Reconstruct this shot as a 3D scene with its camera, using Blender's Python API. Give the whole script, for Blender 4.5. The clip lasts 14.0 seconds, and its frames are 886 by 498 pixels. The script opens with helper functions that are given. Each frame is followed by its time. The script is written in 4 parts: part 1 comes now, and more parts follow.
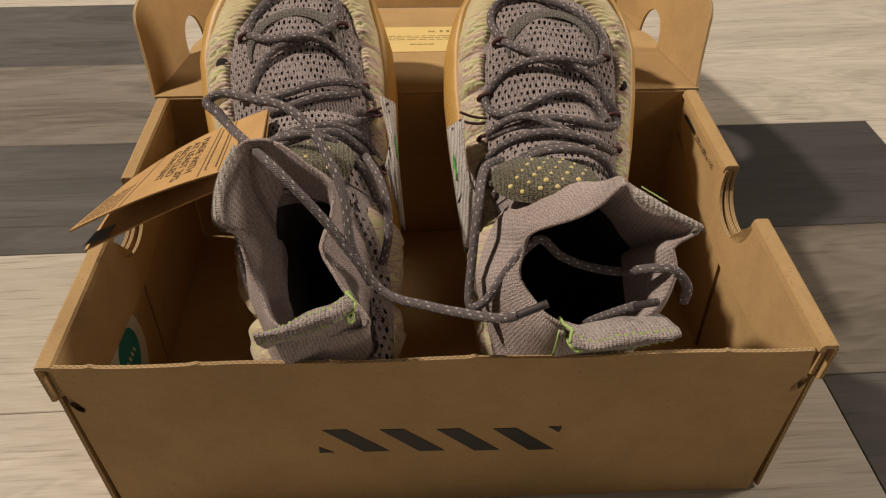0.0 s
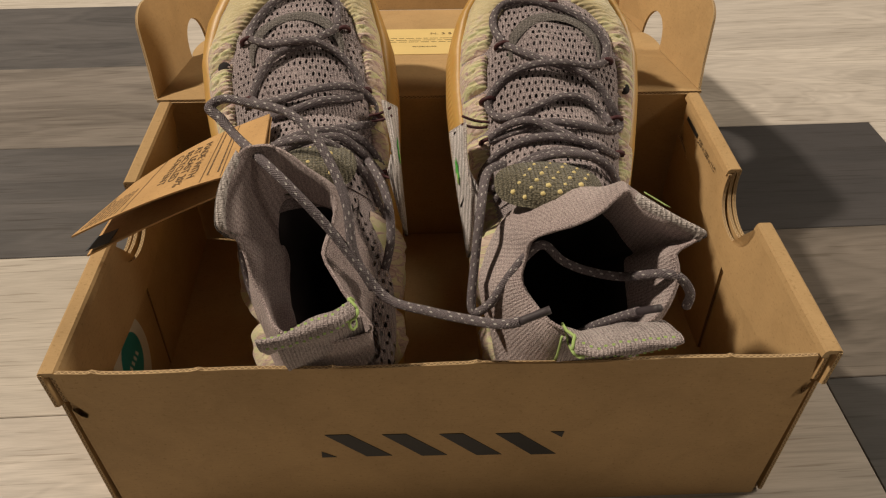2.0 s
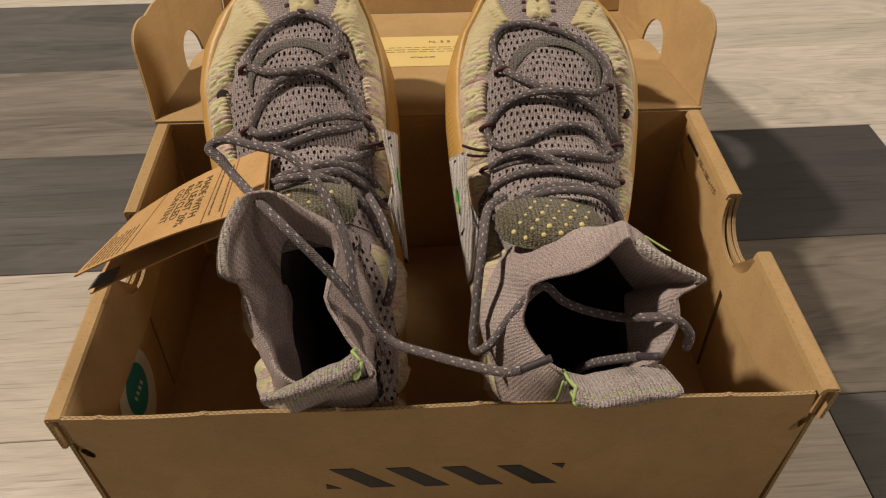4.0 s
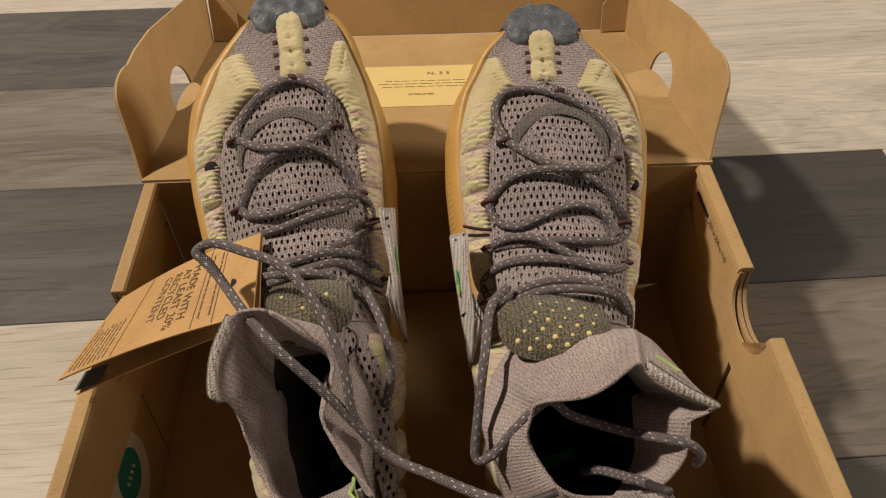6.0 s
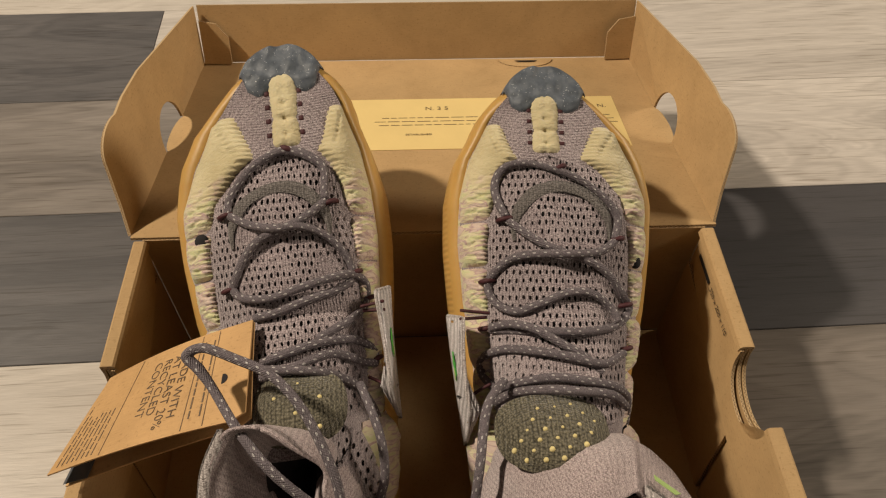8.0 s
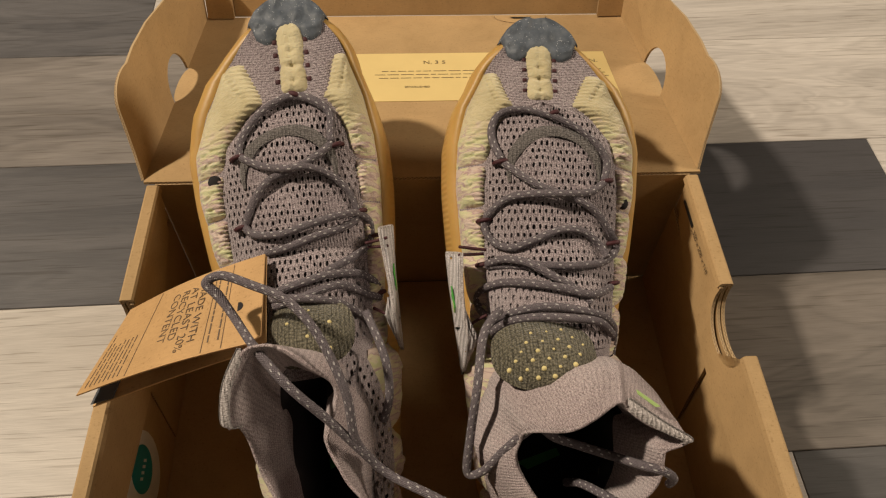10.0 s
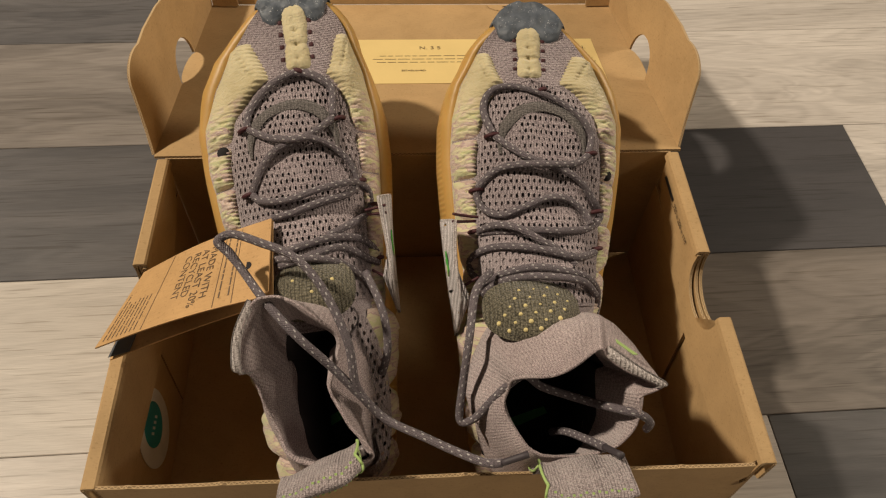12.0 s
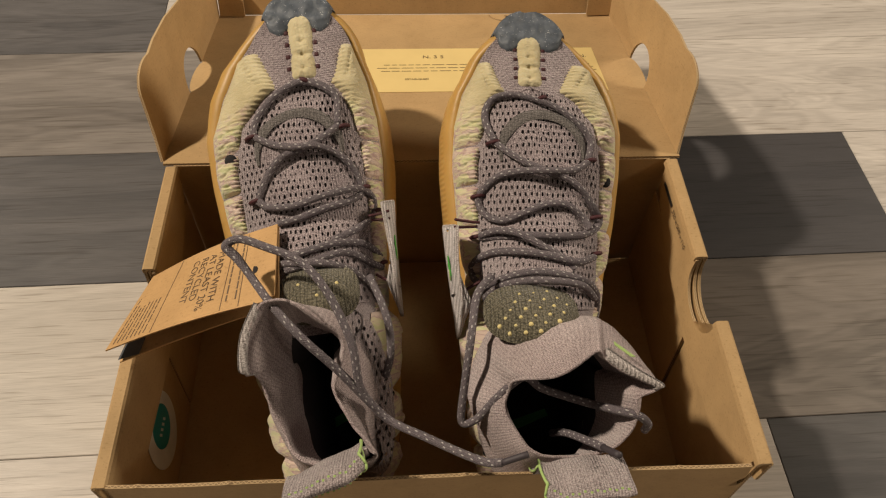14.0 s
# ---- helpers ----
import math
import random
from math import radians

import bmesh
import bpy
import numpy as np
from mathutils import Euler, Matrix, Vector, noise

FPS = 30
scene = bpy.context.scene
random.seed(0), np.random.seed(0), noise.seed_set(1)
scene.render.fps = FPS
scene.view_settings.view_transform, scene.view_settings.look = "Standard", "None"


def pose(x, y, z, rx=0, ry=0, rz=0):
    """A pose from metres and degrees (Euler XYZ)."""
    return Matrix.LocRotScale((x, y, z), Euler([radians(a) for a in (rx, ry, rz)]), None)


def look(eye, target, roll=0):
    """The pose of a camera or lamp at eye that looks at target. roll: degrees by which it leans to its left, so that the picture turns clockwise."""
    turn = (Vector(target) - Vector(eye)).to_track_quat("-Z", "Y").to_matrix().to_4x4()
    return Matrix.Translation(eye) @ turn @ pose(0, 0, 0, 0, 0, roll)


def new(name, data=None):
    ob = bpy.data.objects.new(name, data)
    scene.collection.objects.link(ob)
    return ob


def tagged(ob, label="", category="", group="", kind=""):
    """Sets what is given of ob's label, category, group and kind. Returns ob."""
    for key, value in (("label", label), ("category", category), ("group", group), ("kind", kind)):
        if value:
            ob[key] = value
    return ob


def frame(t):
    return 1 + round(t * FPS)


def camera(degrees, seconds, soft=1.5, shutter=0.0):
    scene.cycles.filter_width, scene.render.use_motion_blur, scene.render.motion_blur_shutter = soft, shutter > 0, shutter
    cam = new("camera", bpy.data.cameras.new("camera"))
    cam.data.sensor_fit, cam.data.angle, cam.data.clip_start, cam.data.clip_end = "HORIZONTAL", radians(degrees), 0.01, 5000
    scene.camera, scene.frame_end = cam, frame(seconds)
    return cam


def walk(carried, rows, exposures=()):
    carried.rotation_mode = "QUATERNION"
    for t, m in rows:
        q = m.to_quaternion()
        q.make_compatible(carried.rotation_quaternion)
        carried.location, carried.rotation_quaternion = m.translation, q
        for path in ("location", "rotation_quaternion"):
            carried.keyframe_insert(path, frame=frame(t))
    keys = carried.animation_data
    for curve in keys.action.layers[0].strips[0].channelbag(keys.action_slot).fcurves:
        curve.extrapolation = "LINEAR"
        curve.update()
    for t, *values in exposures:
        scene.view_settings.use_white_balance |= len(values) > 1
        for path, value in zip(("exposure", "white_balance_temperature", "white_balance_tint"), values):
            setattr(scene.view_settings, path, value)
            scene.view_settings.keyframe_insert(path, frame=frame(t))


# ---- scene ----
cam = camera(61.9, 14.0, soft=1.2)
PATH = [
    (0, (-0.01, -0.191, 0.352), (0.059, 1.276, -1.005), 0.5),
    (0.5, (-0.01, -0.192, 0.351), (0.059, 1.277, -1.005), 0.5),
    (1, (-0.009, -0.191, 0.351), (0.056, 1.274, -1.009), 0.3),
    (1.5, (-0.009, -0.189, 0.353), (0.055, 1.274, -1.009), 0.3),
    (2, (-0.01, -0.189, 0.354), (0.053, 1.276, -1.006), 0.3),
    (2.5, (-0.01, -0.188, 0.356), (0.051, 1.272, -1.009), 0.3),
    (5, (-0.011, -0.146, 0.389), (0.059, 1.231, -1.06), -0.1),
    (5.5, (-0.009, -0.131, 0.394), (0.061, 1.229, -1.071), -0.1),
    (6, (-0.009, -0.112, 0.409), (0.058, 1.208, -1.092), 0.1),
    (6.5, (-0.009, -0.092, 0.427), (0.061, 1.195, -1.102), 0.4),
    (7, (-0.007, -0.068, 0.435), (0.064, 1.2, -1.11), 0.9),
    (7.2, (-0.007, -0.059, 0.439), (0.064, 1.201, -1.112), 1.0),
    (9.3, (-0.009, -0.062, 0.443), (0.075, 1.105, -1.179), 2.0),
    (9.5, (-0.008, -0.069, 0.444), (0.07, 1.092, -1.183), 1.8),
    (10, (-0.013, -0.085, 0.451), (0.084, 1.073, -1.177), 2.5),
    (10.5, (-0.013, -0.096, 0.454), (0.084, 1.061, -1.174), 2.6),
    (11, (-0.012, -0.105, 0.459), (0.091, 1.056, -1.166), 2.8),
    (11.5, (-0.012, -0.113, 0.461), (0.098, 1.05, -1.162), 3.1),
    (12, (-0.015, -0.115, 0.461), (0.098, 1.045, -1.164), 3.3),
    (12.5, (-0.013, -0.118, 0.461), (0.095, 1.046, -1.162), 3.1),
    (13, (-0.014, -0.119, 0.464), (0.093, 1.046, -1.158), 3.1),
    (13.5, (-0.015, -0.12, 0.466), (0.093, 1.049, -1.153), 3.1),
    (14, (-0.014, -0.121, 0.467), (0.086, 1.056, -1.147), 2.7),
]
walk(cam, [(t, look(eye, target, roll)) for t, eye, target, roll in PATH])

# ---- light: a ceiling spot to the left, dimmer ones in front and to the right, walls that bounce ----
world = bpy.data.worlds.new("room_air")
scene.world = world
world.use_nodes = True
world.node_tree.nodes["Background"].inputs[0].default_value = (1.0, 0.78, 0.55, 1)
world.node_tree.nodes["Background"].inputs[1].default_value = 0.006


def lamp(name, eye, target, power, size, colour):
    data = bpy.data.lights.new(name, "AREA")
    data.shape, data.size, data.energy, data.color = "DISK", size, power, colour
    ob = new(name, data)
    ob.matrix_world = look(eye, target)
    return ob


WARM = (1.0, 0.86, 0.68)
lamp("ceiling_lamp_light", (-1.74, 0.46, 2.34), (0, 0.15, 0), 84, 0.17, WARM)
lamp("second_lamp_light", (2.3, 0.7, 1.35), (0.2, 0.15, 0), 35, 0.6, WARM)
lamp("front_lamp_light", (2.0, -1.5, 1.9), (0.1, 0.1, 0), 6, 0.4, WARM)


# ---- node helpers ----
def material(name):
    m = bpy.data.materials.new(name)
    m.use_nodes = True
    return m, m.node_tree, m.node_tree.nodes["Principled BSDF"]


def node(t, kind, **sets):
    n = t.nodes.new(kind)
    for k, v in sets.items():
        n.inputs[k.replace("_", " ")].default_value = v
    return n


def calc(t, op, a, b=None):
    n = t.nodes.new("ShaderNodeMath")
    n.operation = op
    for i, v in enumerate((a, b)):
        if v is None:
            continue
        if isinstance(v, (int, float)):
            n.inputs[i].default_value = v
        else:
            t.links.new(v, n.inputs[i])
    return n.outputs[0]


def ramp(t, fac, stops):
    n = t.nodes.new("ShaderNodeValToRGB")
    el = n.color_ramp.elements
    while len(el) < len(stops):
        el.new(0.5)
    for e, (p, c) in zip(el, stops):
        e.position, e.color = p, (*c, 1)
    t.links.new(fac, n.inputs[0])
    return n.outputs[0]


def blend(t, fac, a, b, kind="MIX"):
    n = t.nodes.new("ShaderNodeMix")
    n.data_type, n.blend_type = "RGBA", kind
    for i, v in ((0, fac), (6, a), (7, b)):
        if isinstance(v, (int, float)):
            n.inputs[i].default_value = v
        elif isinstance(v, tuple):
            n.inputs[i].default_value = (*v, 1)
        else:
            t.links.new(v, n.inputs[i])
    return n.outputs[2]


def place(t, scale=(1, 1, 1), kind="Object"):
    c = t.nodes.new("ShaderNodeTexCoord")
    m = t.nodes.new("ShaderNodeMapping")
    m.inputs["Scale"].default_value = scale
    t.links.new(c.outputs[kind], m.inputs[0])
    return m.outputs[0]


def grain(t, vec, scale, detail=4, rough=0.55, warp=0.0):
    n = node(t, "ShaderNodeTexNoise", Scale=scale, Detail=detail, Roughness=rough, Distortion=warp)
    t.links.new(vec, n.inputs["Vector"])
    return n.outputs["Fac"]


def bump(t, bsdf, height, strength=0.3, dist=0.001):
    n = node(t, "ShaderNodeBump", Strength=strength, Distance=dist)
    t.links.new(height, n.inputs["Height"])
    t.links.new(n.outputs[0], bsdf.inputs["Normal"])


def kraft(name, base, rough=0.75):
    m, t, b = material(name)
    v = place(t)
    big, fine = grain(t, v, 14, 3), grain(t, place(t, (1, 1, 1)), 900, 3, 0.7)
    fib = grain(t, place(t, (60, 420, 200)), 3, 4, 0.7)
    c = ramp(t, big, [(0.3, tuple(k * 0.9 for k in base)), (0.7, tuple(k * 1.08 for k in base))])
    c = blend(t, 0.35, c, ramp(t, fib, [(0.25, (0.72, 0.70, 0.66)), (0.75, (1.12, 1.12, 1.12))]), "MULTIPLY")
    spots = grain(t, v, 620, 2, 0.6)
    scuff = grain(t, place(t, (1, 1, 0.4)), 34, 5, 0.7, 0.6)
    c = blend(t, 1.0, c, ramp(t, spots, [(0.30, (0.80, 0.78, 0.74)), (0.40, (1.0, 1.0, 1.0)), (0.66, (1.0, 1.0, 1.0)), (0.76, (1.10, 1.10, 1.10))]), "MULTIPLY")
    c = blend(t, 1.0, c, ramp(t, scuff, [(0.30, (0.90, 0.89, 0.87)), (0.52, (1.0, 1.0, 1.0)), (0.75, (1.06, 1.06, 1.06))]), "MULTIPLY")
    t.links.new(c, b.inputs["Base Color"])
    b.inputs["Roughness"].default_value = rough
    b.inputs["Specular IOR Level"].default_value = 0.3
    bump(t, b, calc(t, "ADD", calc(t, "MULTIPLY", fine, 0.3), calc(t, "MULTIPLY", big, 3.0)), 0.25, 0.0006)
    return m


KRAFT = kraft("kraft_board", (0.465, 0.308, 0.150))
KRAFT_TAG = kraft("kraft_card", (0.56, 0.34, 0.15), 0.6)


def plain(name, colour, rough=0.6, scale=60, amount=0.12, metal=0.0):
    m, t, b = material(name)
    f = grain(t, place(t), scale, 4)
    c = ramp(t, f, [(0.25, tuple(k * (1 - amount) for k in colour)), (0.75, tuple(min(1, k * (1 + amount)) for k in colour))])
    t.links.new(c, b.inputs["Base Color"])
    b.inputs["Roughness"].default_value, b.inputs["Metallic"].default_value = rough, metal
    bump(t, b, grain(t, place(t), scale * 12, 2), 0.12, 0.0004)
    return m


def edge_board():
    """Cut edge of corrugated board: pale liners and flutes, shade of the hollows painted between."""
    m, t, b = material("board_edge")
    c = t.nodes.new("ShaderNodeTexCoord")
    s = t.nodes.new("ShaderNodeSeparateXYZ")
    t.links.new(c.outputs["Object"], s.inputs[0])
    along = calc(t, "ADD", s.outputs[0], s.outputs[1])
    depth = calc(t, "ADD", calc(t, "DIVIDE", s.outputs[2], 0.00085), 1.0)
    wave = calc(t, "MULTIPLY", calc(t, "SINE", calc(t, "MULTIPLY", along, 6.283 / 0.0027)), 0.62)
    flute = calc(t, "LESS_THAN", calc(t, "ABSOLUTE", calc(t, "SUBTRACT", depth, wave)), 0.36)
    liner = calc(t, "GREATER_THAN", calc(t, "ABSOLUTE", depth), 0.70)
    t.links.new(blend(t, calc(t, "MAXIMUM", flute, liner), (0.21, 0.135, 0.068), (0.46, 0.325, 0.175)), b.inputs["Base Color"])
    b.inputs["Roughness"].default_value = 0.9
    return m


EDGE = edge_board()
INK_AND_GAP = plain("black_ink_and_gap", (0.018, 0.016, 0.015), 0.55)
PAPER = plain("white_paper", (0.62, 0.60, 0.55), 0.6)
YELLOW_PAPER = plain("pale_yellow_paper", (0.74, 0.56, 0.24), 0.55, 30, 0.05)
TEAL = plain("teal_print", (0.0, 0.21, 0.22), 0.5)
TAG_INK = plain("brown_black_ink", (0.13, 0.088, 0.052), 0.6)
GREY_PRINT = plain("dark_grey_print", (0.07, 0.075, 0.085), 0.45)


def wood(name, dark, light, ring=1.0, rough=0.42):
    """Printed plank: long grain with knots and cathedral figures; each piece shifted by its own random number."""
    m, t, b = material(name)
    info = t.nodes.new("ShaderNodeObjectInfo")
    c = t.nodes.new("ShaderNodeTexCoord")
    off = t.nodes.new("ShaderNodeVectorMath")
    off.operation = "ADD"
    mul = calc(t, "MULTIPLY", info.outputs["Random"], 37.0)
    comb = t.nodes.new("ShaderNodeCombineXYZ")
    for i in range(3):
        t.links.new(mul, comb.inputs[i])
    t.links.new(c.outputs["Object"], off.inputs[0])
    t.links.new(comb.outputs[0], off.inputs[1])

    def scaled(sx, sy):
        mp = t.nodes.new("ShaderNodeMapping")
        mp.inputs["Scale"].default_value = (sx, sy, 1)
        t.links.new(off.outputs[0], mp.inputs[0])
        return mp.outputs[0]
    broad = grain(t, scaled(2.6, 15), 1.0, 3, 0.5, 1.5)
    rings = calc(t, "SINE", calc(t, "MULTIPLY", broad, 60.0 * ring))
    pores = grain(t, scaled(70, 560), 1.0, 3, 0.6, 0.6)
    streak = grain(t, scaled(9, 62), 1.0, 4, 0.6, 1.4)
    f = calc(t, "ADD", calc(t, "MULTIPLY", streak, 0.30), calc(t, "MULTIPLY", rings, 0.060))
    f = calc(t, "ADD", f, calc(t, "MULTIPLY", broad, 0.70))
    mid = tuple((a + k) / 2 for a, k in zip(dark, light))
    col = ramp(t, f, [(0.24, dark), (0.50, mid), (0.76, light)])
    dash = grain(t, scaled(17, 560), 1.0, 2, 0.5, 0.3)
    hair = grain(t, scaled(55, 1300), 1.0, 2, 0.5)
    col = blend(t, 1.0, col, ramp(t, dash, [(0.33, (0.74, 0.72, 0.69)), (0.40, (1.0, 1.0, 1.0)), (0.64, (1.0, 1.0, 1.0)), (0.72, (1.05, 1.05, 1.05))]), "MULTIPLY")
    col = blend(t, 1.0, col, ramp(t, hair, [(0.3, (0.91, 0.90, 0.89)), (0.6, (1.04, 1.04, 1.04))]), "MULTIPLY")
    t.links.new(col, b.inputs["Base Color"])
    b.inputs["Roughness"].default_value = rough
    b.inputs["Specular IOR Level"].default_value = 0.35
    bump(t, b, calc(t, "ADD", pores, calc(t, "MULTIPLY", streak, 0.4)), 0.18, 0.0005)
    return m


WOOD = {
    "charcoal": wood("charcoal_plank", (0.047, 0.045, 0.048), (0.066, 0.062, 0.065), 0.4, 0.52),
    "dark": wood("dark_grey_plank", (0.069, 0.067, 0.070), (0.144, 0.136, 0.137), 0.8),
    "coal": wood("worn_black_plank", (0.038, 0.036, 0.037), (0.092, 0.087, 0.087), 0.8),
    # mid again but darker: the weaker light right of the box, in colour
    "mid_shaded": wood("shaded_grey_brown_plank", (0.092, 0.079, 0.068), (0.215, 0.187, 0.164), 1.0),
    "mid": wood("grey_brown_plank", (0.118, 0.104, 0.095), (0.288, 0.258, 0.234), 1.0),
    "light": wood("pale_grey_plank", (0.375, 0.340, 0.308), (0.625, 0.575, 0.525), 1.2),
    "cream": wood("cream_plank", (0.405, 0.368, 0.328), (0.615, 0.568, 0.512), 0.9),
}
# dark only so that the unseen walls bounce little light into the box
BOUNCE_PAINT = plain("bounce_paint", (0.11, 0.102, 0.09), 0.8, 6, 0.03)


# ---- mesh helpers ----
def part(name, bm, mat, parent=None, label="", m=None, smooth=True):
    me = bpy.data.meshes.new(name)
    bmesh.ops.recalc_face_normals(bm, faces=bm.faces)
    bm.to_mesh(me)
    bm.free()
    for mm in (mat if isinstance(mat, (list, tuple)) else [mat]):
        me.materials.append(mm)
    if smooth:
        for p in me.polygons:
            p.use_smooth = True
    ob = new(name, me)
    if parent is not None:
        ob.parent = parent
    if m is not None:
        ob.matrix_local = m
    if label:
        tagged(ob, label)
    return ob


def thing(name, label, category, m=None, group="", kind=""):
    ob = new(name)
    ob.empty_display_size = 0.02
    if m is not None:
        ob.matrix_world = m
    return tagged(ob, label, category, group, kind)


def slab(outline, thick, edge_index=0, bevel=0.0):
    """A board of that thickness: a flat outline (x, y), from z=-thick to 0; its cut edges take the material edge_index."""
    bm = bmesh.new()
    top = [bm.verts.new((x, y, 0)) for x, y in outline]
    low = [bm.verts.new((x, y, -thick)) for x, y in outline]
    faces = [bm.faces.new(top), bm.faces.new(low[::-1])]
    n = len(top)
    for i in range(n):
        f = bm.faces.new((top[i], low[i], low[(i + 1) % n], top[(i + 1) % n]))
        f.material_index = edge_index
    bmesh.ops.triangulate(bm, faces=faces)
    return bm


def box(x0, x1, y0, y1, z0, z1, bevel=0.0, seg=2):
    bm = bmesh.new()
    bmesh.ops.create_cube(bm, size=1.0)
    for v in bm.verts:
        v.co = Vector(((x0, x1)[v.co.x > 0], (y0, y1)[v.co.y > 0], (z0, z1)[v.co.z > 0]))
    if bevel:
        bmesh.ops.bevel(bm, geom=bm.edges[:], offset=bevel, segments=seg, affect="EDGES", profile=0.5)
    return bm


def grid(rows, closed_u=False, closed_v=False):
    """A skin over rows of points; closed_u joins each row's end to its start."""
    bm = bmesh.new()
    vs = [[bm.verts.new(p) for p in r] for r in rows]
    nr, nc = len(vs), len(vs[0])
    for i in range(nr if closed_v else nr - 1):
        for j in range(nc if closed_u else nc - 1):
            a, b, c, d = vs[i][j], vs[i][(j + 1) % nc], vs[(i + 1) % nr][(j + 1) % nc], vs[(i + 1) % nr][j]
            bm.faces.new((a, b, c, d))
    return bm, vs


def cap(bm, ring):
    c = bm.verts.new(sum((v.co for v in ring), Vector()) / len(ring))
    for i in range(len(ring)):
        bm.faces.new((ring[i], ring[(i + 1) % len(ring)], c))


def interp(table, s):
    xs, ys = [a for a, _ in table], [b for _, b in table]
    return float(np.interp(s, xs, ys))


def smooth_path(pts, steps=8, closed=False):
    """Catmull-Rom through the points."""
    p = [Vector(q) for q in pts]
    n = len(p)
    out = []
    for i in range(n if closed else n - 1):
        if closed:
            a, b, c, d = p[(i - 1) % n], p[i], p[(i + 1) % n], p[(i + 2) % n]
        else:
            a, b, c, d = p[max(i - 1, 0)], p[i], p[i + 1], p[min(i + 2, n - 1)]
        for k in range(steps):
            t = k / steps
            out.append(0.5 * (2 * b + (c - a) * t + (2 * a - 5 * b + 4 * c - d) * t * t + (3 * b - a - 3 * c + d) * t ** 3))
    if not closed:
        out.append(p[-1])
    return out


def rope(path, radius, sides=10, flat=1.0):
    """A tube along a path with a UV map: x once round, y metres along."""
    bm = bmesh.new()
    uv = bm.loops.layers.uv.new("along")
    rings, run, t0 = [], [0.0], None
    up = Vector((0, 0, 1))
    for i, p in enumerate(path):
        d = (path[min(i + 1, len(path) - 1)] - path[max(i - 1, 0)]).normalized()
        side = d.cross(up)
        side = side.normalized() if side.length > 0.05 else (t0 or Vector((1, 0, 0)))
        t0 = side
        nrm = side.cross(d).normalized()
        if i:
            run.append(run[-1] + (p - path[i - 1]).length)
        rings.append([bm.verts.new(p + (side * math.cos(a) + nrm * math.sin(a) * flat) * radius)
                      for a in [2 * math.pi * k / sides for k in range(sides)]])
    for i in range(len(rings) - 1):
        for k in range(sides):
            f = bm.faces.new((rings[i][k], rings[i][(k + 1) % sides], rings[i + 1][(k + 1) % sides], rings[i + 1][k]))
            for loop, (a, b) in zip(f.loops, ((k, i), (k + 1, i), (k + 1, i + 1), (k, i + 1))):
                loop[uv].uv = (a / sides, run[b])
    cap(bm, rings[0])
    cap(bm, rings[-1][::-1])
    return bm


def lettering(name, body, size, mat, parent, m, label="", align="LEFT"):
    cu = bpy.data.curves.new(name, "FONT")
    cu.body, cu.size, cu.align_x, cu.extrude, cu.offset = body, size, align, 0.00006, -size * 0.010
    tmp = bpy.data.objects.new(name, cu)
    scene.collection.objects.link(tmp)
    me = bpy.data.meshes.new_from_object(tmp.evaluated_get(bpy.context.evaluated_depsgraph_get()))
    bpy.data.objects.remove(tmp)
    me.materials.clear()
    me.materials.append(mat)
    ob = new(name, me)
    ob.parent = parent
    ob.matrix_local = m
    return tagged(ob, label) if label else ob


def axes(o, x, y):
    """A frame at o with these x and y directions."""
    x = Vector(x).normalized()
    z = x.cross(Vector(y)).normalized()
    y = z.cross(x)
    m = Matrix((x, y, z)).transposed().to_4x4()
    m.translation = Vector(o)
    return m


# ---- the room's shell: unseen, added to bounce a little light ----
def shell(name, dims, label):
    tagged(part(name, box(*dims), BOUNCE_PAINT, smooth=False), label, "wall", kind="structure")


shell("wall_north", (-2.6, 2.6, 2.4, 2.5, 0, 2.45), "unseen wall added for bounced light, dark to keep it weak")
shell("wall_south", (-2.6, 2.6, -2.1, -2.0, 0, 2.45), "unseen wall added for bounced light, dark to keep it weak")
shell("wall_west", (-2.6, -2.5, -2.0, 2.4, 0, 2.45), "unseen wall added for bounced light, dark to keep it weak")
shell("wall_east", (2.5, 2.6, -2.0, 2.4, 0, 2.45), "unseen wall added for bounced light, dark to keep it weak")
tagged(part("ceiling", box(-2.6, 2.6, -2.1, 2.5, 2.45, 2.55), BOUNCE_PAINT, smooth=False), "unseen ceiling added for bounced light, dark to keep it weak", "ceiling", kind="structure")


# ---- the box ----
W, D, H, T = 0.165, 0.207, 0.115, 0.0017
shoe_box = thing("shoe_box", "open brown corrugated cardboard shoe box, lid folded back", "shoe box")


def board(name, outline, m, parent, thick=T, label=""):
    return part(name, slab(outline, thick, 1), [KRAFT, EDGE], parent, label, m, smooth=False)


def arc(cx, cy, rx, ry, a0, a1, n=14):
    return [(cx + rx * math.cos(radians(a0 + (a1 - a0) * k / n)), cy + ry * math.sin(radians(a0 + (a1 - a0) * k / n))) for k in range(n + 1)]


board("bottom_panel", [(-W + 0.003, 0.002), (W - 0.003, 0.002), (W - 0.003, D - 0.002), (-W + 0.003, D - 0.002)], pose(0, 0, 0.0035), shoe_box)
